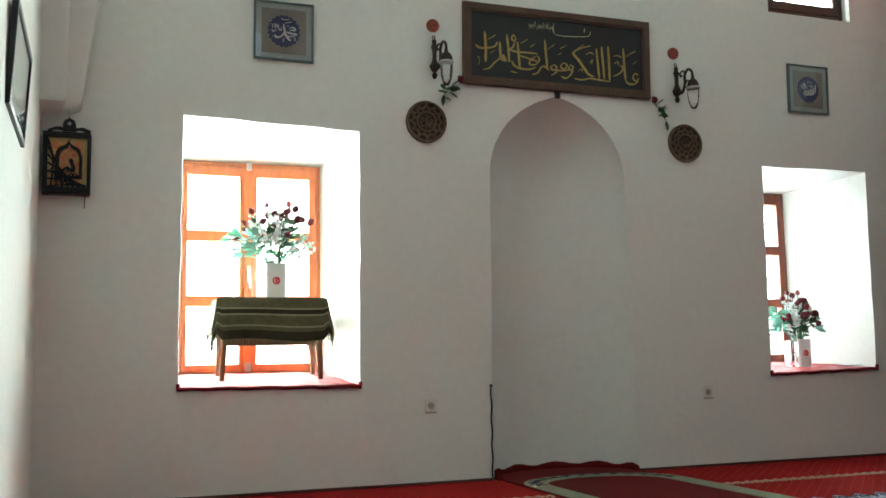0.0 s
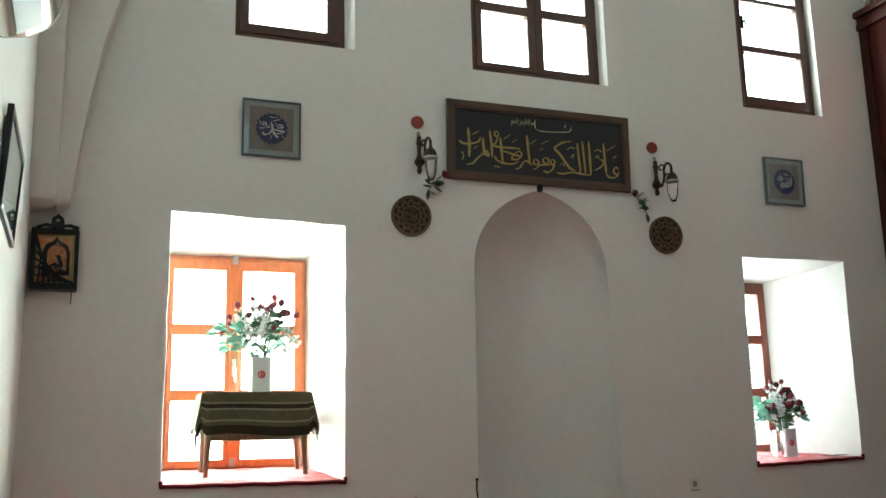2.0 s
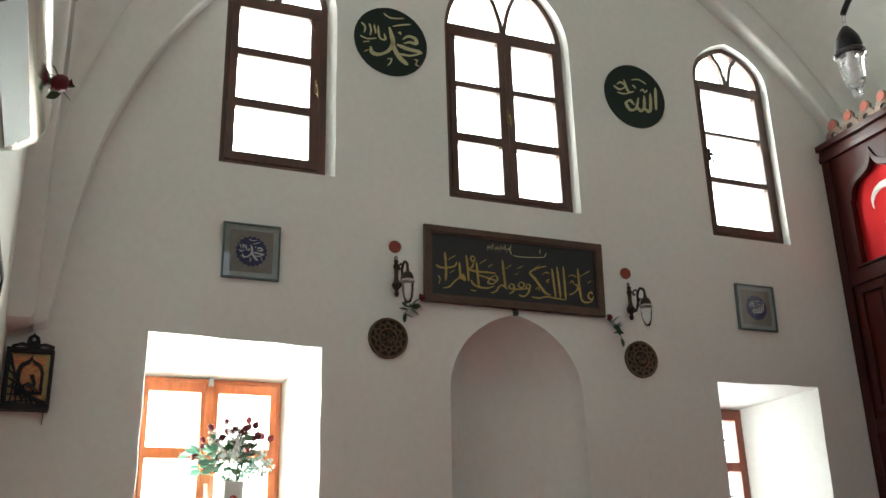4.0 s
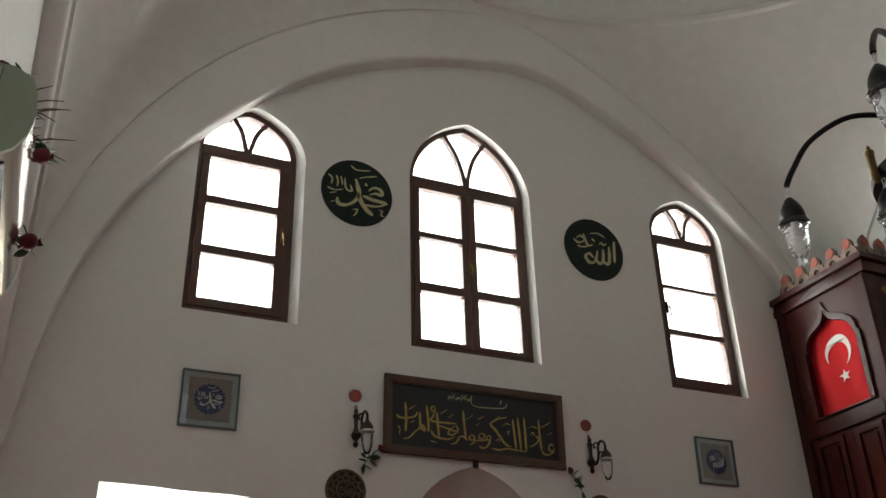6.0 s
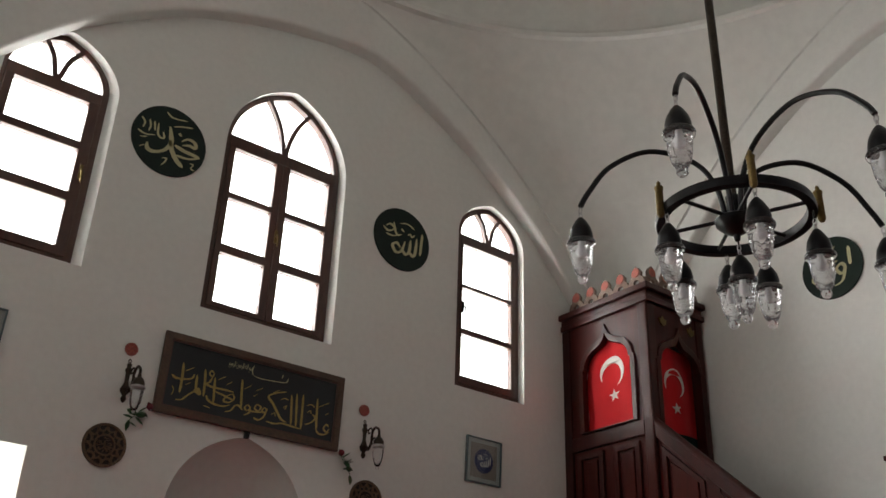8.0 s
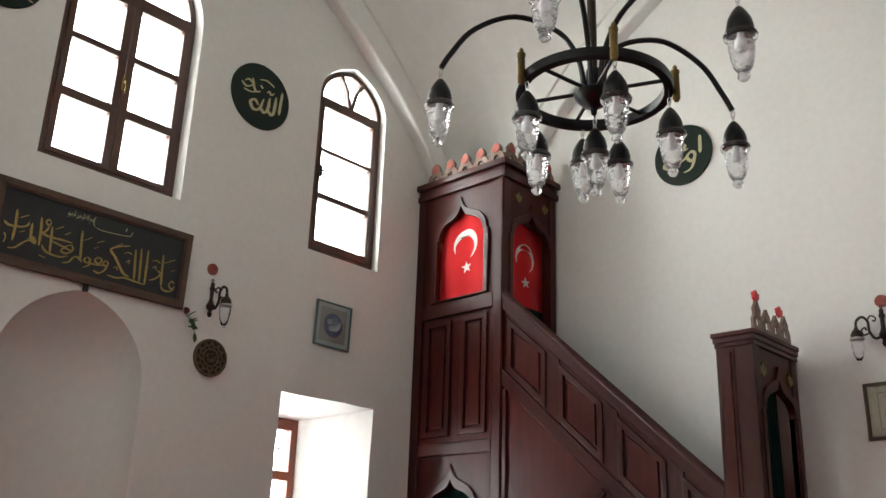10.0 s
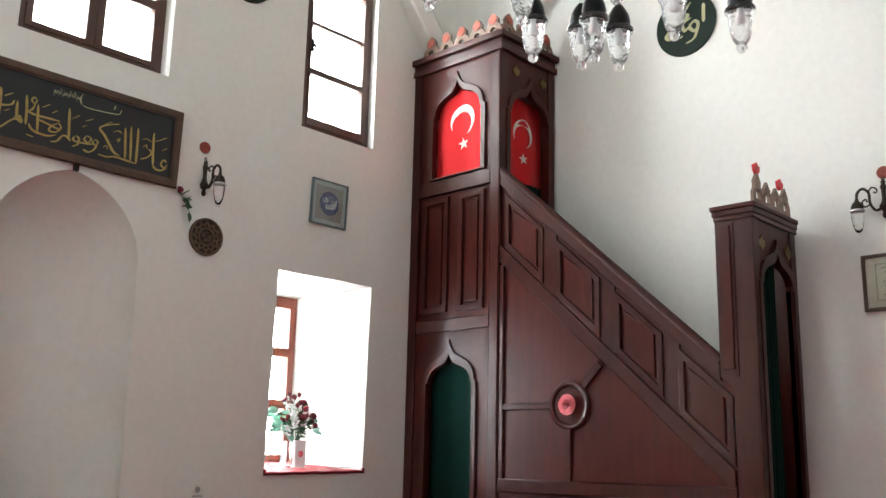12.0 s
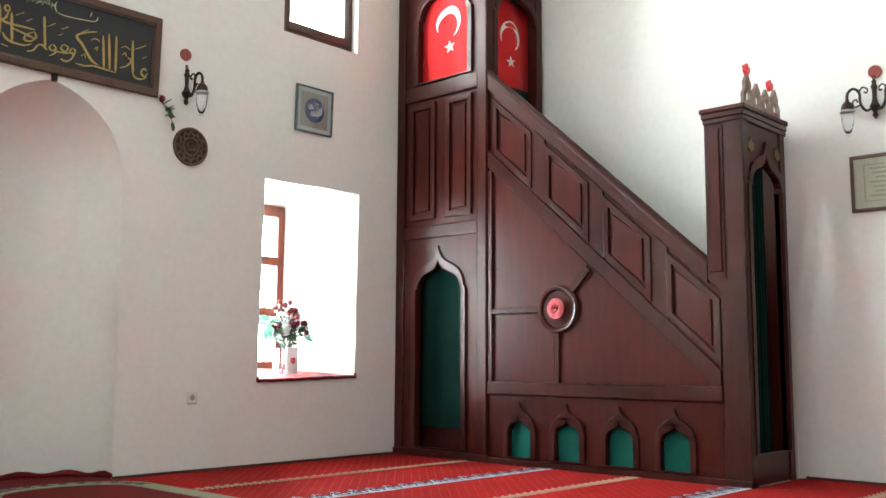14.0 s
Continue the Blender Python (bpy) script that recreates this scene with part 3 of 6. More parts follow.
def high_window(k, u0, u1, v0, vs, va, panes):
    w = thing("window_%d" % k, "arched dark brown wooden window with white daylight panes", "window", kind="structure")
    cols, rows, (t0, t1) = panes
    y, f = HIGH_DEPTH, 0.052
    bm = new_bm()
    plate(bm, pointed(u0, u1, v0, vs, va), [pointed(u0 + f, u1 - f, v0 + 0.05, vs, va - f)], on_front, -y - 0.07, -y, 0.006)
    part("window_frame", bm, BROWN_WOOD, w)
    a0, a1, b0 = u0 + f - 0.002, u1 - f + 0.002, v0 + 0.049
    bm = new_bm()
    box(bm, a0, a1, y - 0.008, y + 0.06, t0 + 0.002, t1, 0.007)
    part("transom", bm, BROWN_WOOD, w)
    cuts = [a0, a1] if len(cols) == 1 else [a0, (cols[0][1] + cols[1][0]) / 2, a1]
    for (s0, s1), (c0, c1) in zip(zip(cuts, cuts[1:]), cols):
        openings = [rect(c0, c1, r0, r1) for r0, r1 in rows]
        bm = new_bm()
        plate(bm, rect(s0 + 0.001, s1 - 0.001, b0, t0), openings, on_front, -y - 0.055, -y + 0.010, 0.008)
        part("sash", bm, BROWN_WOOD, w)
        for r0, r1 in rows:
            pane(w, rect(c0 - 0.008, c1 + 0.008, r0 - 0.008, r1 + 0.008), y + 0.03)
    # fan light: two curved bars that open like a tulip
    c, wid, hgt = (u0 + u1) / 2, (u1 - u0) / 2 - f, va - f - t1
    head = [p for p in pointed(u0 + f - 0.004, u1 - f + 0.004, t1, max(vs, t1 + 0.01), va - f + 0.004)]
    pane(w, head, y + 0.03)
    for s in (-1, 1):
        bm = new_bm()
        pts = [(c + s * 0.010, t1 - 0.01), (c + s * 0.035, t1 + hgt * 0.25), (c + s * wid * 0.20, t1 + hgt * 0.58), (c + s * wid * 0.47, t1 + hgt * 0.96)]
        line = smooth_line([(u, v, 0) for u, v in pts], 5)
        lo, hi = [], []
        for i, p in enumerate(line):
            d = (line[min(i + 1, len(line) - 1)] - line[max(i - 1, 0)]).normalized()
            lo.append((p.x - d.y * 0.019, p.y + d.x * 0.019))
            hi.append((p.x + d.y * 0.019, p.y - d.x * 0.019))
        plate(bm, lo + hi[::-1], [], on_front, -y - 0.05, -y + 0.004)
        part("glazing_bar", bm, BROWN_WOOD, w)
    small_handle(w, cuts[1] if len(cols) == 2 else (a1 - 0.035 if k == 1 else a0 + 0.03), (rows[1][0] + rows[1][1]) / 2, y - 0.011, BRASS if k != 3 else BLACK_IRON)
    return w


for k, (h, (cols, rows, bar)) in enumerate(zip(HIGH_BACK, HIGH_PANES)):
    y = HIGH_DEPTH
    cols = tuple(tuple(set_back(u, 0, y)[0] for u in c) for c in cols)
    rows = tuple(tuple(set_back(0, v, y)[1] for v in r) for r in rows)
    high_window(k + 1, *h, (cols, rows, tuple(set_back(0, v, y)[1] for v in bar)))


def low_window(k, spec):
    w = thing("window_%d" % (k + 4), "deep-set casement window with orange-brown varnished frame" if k == 0 else "deep-set casement window with red-brown frame and outer grille", "window", kind="structure")
    (u0, v0), (u1, _), (_, v1), _ = spec["back"]
    y, mid, wood = spec["depth"], spec["mid"], spec["wood"]
    bm = new_bm()
    plate(bm, rect(u0 + 0.002, u1 - 0.002, v0 + 0.002, v1 - 0.002), [rect(u0 + 0.016, u1 - 0.030, v0 + 0.018, v1 - 0.030)], on_front, -y - 0.08, -y + 0.012, 0.005)
    part("window_frame", bm, wood, w)
    rows = ((0.813, 1.206), (1.280, 1.653), (1.730, v1 - 0.105))
    for s, (s0, s1) in enumerate(((u0 + 0.016, mid - 0.001), (mid + 0.001, u1 - 0.030))):
        z0, z1 = v0 + 0.018, v1 - 0.030
        a, b = (0.036, 0.060) if s == 0 else (0.060, 0.055)
        opens = [rect(s0 + a, s1 - b, *r) for r in rows]
        bm = new_bm()
        plate(bm, rect(s0, s1, z0, z1), opens, on_front, -y - 0.06, -y + 0.026, 0.008)
        part("sash", bm, wood, w)
        for r in rows:
            pane(w, rect(s0 + a - 0.008, s1 - b + 0.008, r[0] - 0.008, r[1] + 0.008), y + 0.02)
    bm = new_bm()
    box(bm, mid - 0.03, mid + 0.03, y - 0.040, y - 0.0262, v0 + 0.03, v1 - 0.04, 0.008)
    part("cover_strip", bm, wood, w)
    small_handle(w, mid, (v0 + v1) / 2 - 0.05, y - 0.041, STEEL)
    for z in (v1 - 0.03, v0 + 0.05):
        bm = new_bm()
        box(bm, mid - 0.018, mid + 0.018, y - 0.055, y - 0.0405, z - 0.03, z + 0.03, 0.004)
        part("bolt", bm, STEEL, w, "pale metal window bolt")
    # iron bars outside
    for i in range(1, 6 if k else 1):
        bm = new_bm()
        x = u0 + (u1 - u0) * i / 6
        tube(bm, [(x, y + 0.17, v0 + 0.002), (x, y + 0.17, v1 - 0.002)], 0.007, 6)
        part("grille_bar", bm, BLACK_IRON, w)
    for i in range(1, 6 if k else 1):
        bm = new_bm()
        z = v0 + (v1 - v0) * i / 6
        tube(bm, [(u0 + 0.002, y + 0.17, z), (u1 - 0.002, y + 0.17, z)], 0.006, 6)
        part("grille_bar", bm, BLACK_IRON, w)


for k, spec in enumerate(LOW):
    low_window(k, spec)


def sill_cover(spec, label, patterned):
    """A red cloth on the sill with a dark rolled edge."""
    f, b, dep = spec["face"], spec["back"], spec["depth"]
    t = thing("sill_cloth", label, "cloth", ((f[0][0] + f[1][0]) / 2, 0.1, f[0][1]))
    bm = new_bm()
    n = 12
    rows = []
    for j in range(n + 1):
        q = j / n
        y = -0.012 + (dep - 0.02) * q
        r0 = Vector((f[0][0] + 0.008 + (b[0][0] - f[0][0]) * q, y, f[0][1] + (b[0][1] - f[0][1]) * q + 0.010))
        r1 = Vector((f[1][0] - 0.008 + (b[1][0] - f[1][0]) * q, y, f[1][1] + (b[1][1] - f[1][1]) * q + 0.010))
        rows.append([bm.verts.new(r0.lerp(r1, i / 16) + Vector((0, 0, 0.003 * math.sin(i * 1.7 + j)))) for i in range(17)])
    for p, q in zip(rows, rows[1:]):
        for i in range(16):
            bm.faces.new((p[i], p[i + 1], q[i + 1], q[i]))
    part("cover", bm, SILL_RED, t, smooth=True)
    bm = new_bm()
    a, c = Vector((f[0][0] - 0.004, -0.012, f[0][1] + 0.004)), Vector((f[1][0] + 0.004, -0.012, f[1][1] + 0.004))
    pts = [a + Vector((0.006, 0, 0.030)), a + Vector((0.004, 0, 0.012))] + [a.lerp(c, i / 14) + Vector((0, 0, 0.003 * math.sin(i * 2.1) - 0.003)) for i in range(15)] + [c + Vector((-0.004, 0, 0.012)), c + Vector((-0.006, 0, 0.028))]
    tube(bm, pts, 0.0125, 8)
    part("rolled_edge", bm, MAROON, t, "dark maroon rolled cloth edge", smooth=True)
    if patterned:
        rnd = random.Random(4)
        bm = new_bm()
        for i in range(9):
            u = 2.47 + i * 0.034
            v = 0.025 + 0.045 * (i % 2) + rnd.uniform(0, 0.03)
            stroke(bm, [(u, v), (u + 0.03, v + 0.05), (u + 0.055, v + 0.01)], 0.012, lambda a_, b_, d_: (a_, b_ + 0.02, 0.712 + d_ + (a_ - 2.5) * 0.02), 0.0, 0.003)
        part("woven_motif", bm, NAVY_CARPET, t)


sill_cover(LOW[0], "red cloth with a dark maroon edge covering the window sill", False)
sill_cover(LOW[1], "red patterned cloth with a dark maroon edge on the sill", True)

# ---------------------------------------------------------------- carpet pattern
def carpet_bands():
    """Woven rows that run along the front wall, 1.6 m apart."""
    for j, y in enumerate((-0.88, -2.50, -4.12)):
        bm = new_bm()
        for i in range(100):
            x = XL + 0.06 + i * 0.0745
            stroke(bm, [(x, y - 0.055), (x + 0.020, y - 0.005), (x + 0.012, y + 0.045), (x + 0.045, y + 0.060)], 0.022, lambda a, b, d: (a, b, d), 0.0005, 0.004, 3)
            stroke(bm, [(x + 0.042, y - 0.050), (x + 0.055, y + 0.0), (x + 0.040, y + 0.035)], 0.014, lambda a, b, d: (a, b, d), 0.0005, 0.004, 3)
        tagged(part("carpet_border", bm, BEIGE_CARPET), "beige woven scroll border in the red carpet", "carpet pattern", "carpet borders", "structure")
    for j, y in enumerate((-1.69, -3.31, -4.93)):
        under, over, thin = new_bm(), new_bm(), new_bm()
        place = lambda a, b, d: (a, b, d)
        for i in range(50):
            x = XL + 0.08 + i * 0.150
            plate(under, [(x, y - 0.075), (x + 0.148, y - 0.075), (x + 0.148, y + 0.015), (x + 0.118, y + 0.030), (x + 0.100, y + 0.085), (x + 0.074, y + 0.105), (x + 0.048, y + 0.085), (x + 0.030, y + 0.030), (x, y + 0.015)], [], place, 0.0005, 0.004)
            for s in (-1, 1):
                stroke(over, [(x + 0.074 + s * 0.008, y - 0.05), (x + 0.074 + s * 0.046, y - 0.03), (x + 0.074 + s * 0.040, y + 0.015), (x + 0.074 + s * 0.014, y + 0.035)], 0.018, place, 0.004, 0.006, 3)
            stroke(over, [(x + 0.074, y - 0.02), (x + 0.074, y + 0.075)], 0.022, place, 0.004, 0.006, 3)
            stroke(over, [(x + 0.004, y + 0.02), (x + 0.034, y + 0.036), (x + 0.048, y + 0.088), (x + 0.074, y + 0.108)], 0.014, place, 0.0045, 0.0064, 3)
        base = tagged(part("carpet_motif_row", under, BLUE_CARPET), "row of grey-blue crested motifs woven into the red carpet", "carpet pattern", "carpet motif rows", "structure")
        part("motif_outline", over, NAVY_CARPET, base)


carpet_bands()


def niche_rug():
    """A prayer rug pushed into the niche, with an arched sage border."""
    t = thing("prayer_rug", "deep red prayer rug with arched sage-green patterned border", "rug", (0.0, -0.6, 0.0))
    place = lambda a, b, d: (a, b, d)
    def arch(w, y0, ys, ya, n=14):
        pts = [(w * math.cos(k / n * math.pi), ys + (ya - ys) * math.sin(k / n * math.pi) ** 0.85) for k in range(n + 1)]
        return [(-w, y0), (w, y0), *pts]
    bm = new_bm()
    loop = wobble(arch(0.535, -1.75, -0.15, 0.36), 0.006, 5)
    plate(bm, loop, [], place, 0.002, 0.014)
    part("rug_field", bm, RUG_RED, t)
    bm = new_bm()
    shift = lambda loop: [(u + 0.02, v - 0.07) for u, v in loop]
    plate(bm, shift(arch(0.56, -1.65, -0.45, -0.04)), [shift(arch(0.42, -1.60, -0.50, -0.18))], place, 0.0142, 0.019)
    part("border", bm, SAGE_CARPET, t)
    for k in range(13):
        bm = new_bm()
        a = (k + 0.5) / 13 * math.pi
        u, v = 0.02 + 0.49 * math.cos(a), -0.55 + 0.40 * math.sin(a) ** 0.85
        for s in (-1, 1):
            stroke(bm, [(u - 0.045, v + s * 0.010), (u - 0.015, v + s * 0.045), (u + 0.018, v + s * 0.012), (u + 0.045, v + s * 0.040)], 0.017, place, 0.019, 0.0205, 3)
        stroke(bm, [(u - 0.020, v), (u + 0.022, v)], 0.026, place, 0.019, 0.0205, 2)
        part("border_motif", bm, NAVY_CARPET, t)
    bm = new_bm()
    # the far edge of the rug laps up against the niche wall
    pts = [(0.53 * math.cos(math.pi * i / 24), 0.40 * math.sin(math.pi * i / 24) - 0.03, 0.024 + 0.012 * math.sin(i * 1.3)) for i in range(25)]
    tube(bm, pts, 0.026, 8)
    part("turned_edge", bm, RUG_RED, t, "turned-up dark red rug edge", smooth=True)


niche_rug()

# ---------------------------------------------------------------- pulpit (minbar)
MX, MR = 3.290, 4.060                    # its side face and its far side
TW = 1.10                                # tower depth from the wall
GR = 3.985                               # far side of the gate
GY0, GY1 = 3.105, 3.391                  # gate posts, distances from the wall


def raised(bm, loop, width, d_out, d_in, place):
    """A flat moulding that runs round inside a straight-sided loop."""
    c = Vector((sum(p[0] for p in loop) / len(loop), sum(p[1] for p in loop) / len(loop)))
    n = len(loop)
    inner = []
    for i in range(n):
        p, a, b = Vector(loop[i]), Vector(loop[i - 1]), Vector(loop[(i + 1) % n])
        e0, e1 = (p - a).normalized(), (b - p).normalized()
        n0, n1 = Vector((-e0.y, e0.x)), Vector((-e1.y, e1.x))
        if n0.dot(c - p) < 0:
            n0, n1 = -n0, -n1
        m = (n0 + n1)
        inner.append(tuple(p + m * (width / max(m.dot(n0), 0.3))))
    plate(bm, loop, [inner], place, d_in, d_out, 0.005)
    return inner


def tulip(bm, u, v, s, place, d0, d1):
    plate(bm, [(u - 0.5 * s, v + 0.25 * s), (u - 0.42 * s, v - 0.25 * s), (u - 0.1 * s, v - 0.5 * s), (u + 0.1 * s, v - 0.5 * s), (u + 0.42 * s, v - 0.25 * s), (u + 0.5 * s, v + 0.25 * s), (u + 0.28 * s, v + 0.08 * s), (u, v + 0.5 * s), (u - 0.28 * s, v + 0.08 * s)], [], place, d0, d1)


def flag(parent, mid, z0, z1, w, place, d, tilt=0.0):
    """A hanging flag: red cloth with a white crescent and star."""
    bm = new_bm()
    n, m = 26, 22
    def wave(u, v):
        return 0.010 * math.sin(u * 19 + v * 3) + 0.006 * math.sin(v * 11 + u * 5)
    grid = [[bm.verts.new(place(mid - w / 2 + w * i / n, z0 + (z1 - z0) * j / m + 0.05 * tilt * (i / n) * (1 - j / m), d + wave(w * i / n, (z1 - z0) * j / m))) for i in range(n + 1)] for j in range(m + 1)]
    for p, q in zip(grid, grid[1:]):
        for i in range(n):
            bm.faces.new((p[i], p[i + 1], q[i + 1], q[i]))
    cloth = part("flag", bm, RED_CLOTH, parent, "red flag with white crescent and star", smooth=True)
    sign = -1 if place(0, 0, 1)[0] > place(0, 0, 0)[0] + 0.5 else 1
    def bent(u, v, e):
        return place(u, v, d + wave(u - mid + w / 2, v - z0) + sign * e)
    cz = z0 + (z1 - z0) * 0.63
    r = w * 0.225
    bm = new_bm()
    up = radians(72)
    arc = []
    for i in range(31):
        a = up + radians(-142) + radians(284) * i / 30 + math.pi * 0
        arc.append((mid + r * math.cos(a), cz + r * math.sin(a)))
    cu, cv, ri = mid - r * 0.24 * math.cos(up), cz - r * 0.26 * math.sin(up), r * 0.79
    inner = []
    a0 = math.atan2(arc[-1][1] - cv, arc[-1][0] - cu)
    a1 = math.atan2(arc[0][1] - cv, arc[0][0] - cu)
    if a0 < a1:
        a0 += 2 * math.pi
    for i in range(1, 30):
        a = a0 + (a1 - a0) * i / 30
        inner.append((cu + ri * math.cos(a), cv + ri * math.sin(a)))
    plate(bm, arc + inner, [], bent, 0.002, 0.005)
    part("crescent", bm, WHITE_CLOTH, cloth, "white crescent")
    bm = new_bm()
    sz = z0 + (z1 - z0) * 0.36
    pts = []
    for i in range(10):
        a = math.pi / 2 + i * math.pi / 5 + 0.15
        q = w * 0.092 * (1.0 if i % 2 == 0 else 0.40)
        pts.append((mid + 0.02 * w + q * math.cos(a), sz + q * math.sin(a)))
    plate(bm, pts, [], bent, 0.002, 0.005)
    part("star", bm, WHITE_CLOTH, cloth, "white star")


def curtain(parent, u0, u1, z0, z1, place, d, mat, label, folds=9, depth=0.018):
    bm = new_bm()
    n = 60
    lo, hi = [], []
    for i in range(n + 1):
        t = i / n
        w = depth * math.sin(t * folds * 2 * math.pi) + 0.4 * depth * math.sin(t * folds * 3.1 + 1)
        lo.append(bm.verts.new(place(u0 + (u1 - u0) * t, z0 + 0.008 * math.sin(t * 9), d + w)))
        hi.append(bm.verts.new(place(u0 + (u1 - u0) * t, z1, d + w * 0.7)))
    for i in range(n):
        bm.faces.new((lo[i], lo[i + 1], hi[i + 1], hi[i]))
    return part("curtain", bm, mat, parent, label, smooth=True)


def pulpit():
    t = thing("pulpit", "tall dark mahogany pulpit with stair, gate, flags and green curtains", "pulpit", ((MX + MR) / 2, -1.7, 0.0))
    side = on_side
    front = lambda u, v, d: (u, -d, v)
    rail_z = lambda s: 3.29 - (s - 1.075) * 0.8856       # top of the sloping handrail

    def piece(name, outer, holes, d_in, d_out, mat=MAHOGANY, bevel=0.006, place=side, label=""):
        bm = new_bm()
        plate(bm, outer, holes, place, d_in, d_out, bevel)
        return part(name, bm, mat, t, label)

    # tower, side face
    piece("post", rect(0.004, 0.105, 0.0, 4.43), [], MX + 0.10, MX - 0.006)
    piece("post", rect(0.985, TW, 0.0, 4.43), [], MX + 0.10, MX - 0.006)
    bm = new_bm()
    box(bm, MX - 0.016, MX - 0.0062, -1.094, -1.068, 0.0, 4.43, 0.004)
    part("corner_bead", bm, MAHOGANY_PANEL, t)
    piece("plinth", rect(0.0, TW + 0.004, 0.0, 0.06), [], MX + 0.09, MX - 0.020)
    door_hole = ogee(0.535, 0.550, 0.075, 1.43, 1.715)
    piece("door_panel", rect(0.105, 0.985, 0.06, 1.92), [door_hole], MX + 0.06, MX + 0.008, MAHOGANY_PANEL)
    piece("arch_moulding", ogee(0.535, 0.645, 0.075, 1.42, 1.840), [ogee(0.535, 0.545, 0.0752, 1.43, 1.710)], MX + 0.03, MX - 0.014)
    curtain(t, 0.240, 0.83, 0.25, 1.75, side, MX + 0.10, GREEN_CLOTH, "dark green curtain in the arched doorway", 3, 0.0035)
    # added dark sheet that stands in for the shade inside the doorway
    piece("dark_backing", rect(0.108, 0.982, 0.02, 1.90), [], MX + 0.19, MX + 0.17, MAHOGANY, 0.0)
    piece("rail", rect(0.105, 0.985, 1.92, 2.03), [], MX + 0.06, MX - 0.004)
    piece("upper_panel", rect(0.105, 0.985, 2.03, 3.20), [], MX + 0.05, MX + 0.020, MAHOGANY_PANEL)
    for u0, u1 in ((0.160, 0.478), (0.608, 0.912)):
        bm = new_bm()
        raised(bm, rect(u0, u1, 2.09, 3.16), 0.05, MX - 0.004, MX + 0.022, side)
        part("panel_moulding", bm, MAHOGANY, t)
        piece("panel", rect(u0 + 0.075, u1 - 0.075, 2.165, 3.085), [], MX + 0.02, MX + 0.004, MAHOGANY_PANEL, 0.012)
    piece("rail", rect(0.105, 0.985, 3.20, 3.33), [], MX + 0.06, MX - 0.006)
    flag_hole = ogee(0.575, 0.60, 3.36, 3.92, 4.27)
    piece("canopy_panel", rect(0.105, 0.985, 3.33, 4.43), [flag_hole], MX + 0.05, MX + 0.006, MAHOGANY_PANEL)
    piece("arch_moulding", ogee(0.575, 0.70, 3.345, 3.92, 4.36), [ogee(0.575, 0.595, 3.3602, 3.92, 4.265)], MX + 0.02, MX - 0.018)
    flag(t, 0.585, 3.345, 4.22, 0.66, side, MX + 0.064)
    # tower, face above the stair
    f_hole = ogee(3.695, 0.56, 3.10, 3.85, 4.17)
    piece("canopy_panel", rect(MX + 0.10, MR, 2.95, 4.43), [f_hole], TW - 0.05, TW - 0.006, MAHOGANY_PANEL, place=front)
    piece("arch_moulding", ogee(3.695, 0.66, 3.10, 3.85, 4.27), [ogee(3.695, 0.555, 3.1002, 3.85, 4.165)], TW - 0.02, TW + 0.012, place=front)
    piece("post", rect(MR - 0.09, MR + 0.004, 2.0, 4.43), [], TW - 0.09, TW + 0.006, place=front)
    flag(t, 3.775, 3.22, 4.12, 0.60, front, TW - 0.145, 1.0)
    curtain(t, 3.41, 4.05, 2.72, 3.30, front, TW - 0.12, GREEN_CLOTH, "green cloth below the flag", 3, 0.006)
    for u in (3.50, 3.90):
        bm = new_bm()
        tulip(bm, u, 4.29, 0.10, front, TW - 0.006, TW + 0.004)
        part("painted_tulip", bm, BRASS, t, "small painted gold tulip")
    # cornice and crest of the canopy
    for z0, z1, o in ((4.43, 4.49, 0.030), (4.49, 4.545, 0.016), (4.545, 4.605, 0.055)):
        bm = new_bm()
        box(bm, MX - o, MR + min(o, 0.03), -TW - o, -0.003, z0, z1, 0.010)
        part("cornice", bm, MAHOGANY, t)
    def crest(u0, u1, count, place, d0, d1):
        p = (u1 - u0) / count
        for i in range(count):
            c = u0 + p * (i + 0.5)
            bm = new_bm()
            outer = [(c - p / 2, 4.605), (c + p / 2, 4.605), (c + p / 2, 4.645), (c + p * 0.40, 4.690), (c + p * 0.28, 4.700), (c + p * 0.30, 4.745), (c + p * 0.14, 4.790), (c, 4.812), (c - p * 0.14, 4.790), (c - p * 0.30, 4.745), (c - p * 0.28, 4.700), (c - p * 0.40, 4.690), (c - p / 2, 4.645)]
            plate(bm, outer, [circle(c, 4.645, p * 0.17, 12, 0.8)], place, d0, d1)
            part("crest", bm, CREST_GREY, t)
            bm = new_bm()
            plate(bm, circle(c, 4.742, p * 0.23, 16), [], place, d1, d1 + (0.008 if d1 > d0 else -0.008))
            part("crest_rosette", bm, CREST_RED, t, "coral painted rosette")
    crest(0.12, 1.10, 5, side, MX + 0.02, MX - 0.01)
    crest(MX, MR - 0.02, 4, front, TW - 0.02, TW + 0.01)
    bm = new_bm()
    box(bm, MX + 0.10, MR, -TW + 0.05, -0.01, 4.38, 4.425)
    part("canopy_ceiling", bm, MAHOGANY, t)
    bm = new_bm()
    box(bm, MX + 0.10, MR, -TW + 0.06, -0.01, 2.55, 2.60)
    part("platform", bm, MAHOGANY, t)

    # stair side
    low = lambda s: rail_z(s) - 0.828                    # underside of the sloping balustrade
    piece("string_panel", [(TW, 0.60), (GY0 + 0.10, 0.60), (GY0 + 0.10, rail_z(GY0 + 0.10) - 0.02), (TW, rail_z(TW) - 0.02)], [], MX + 0.06, MX + 0.024, MAHOGANY_PANEL)
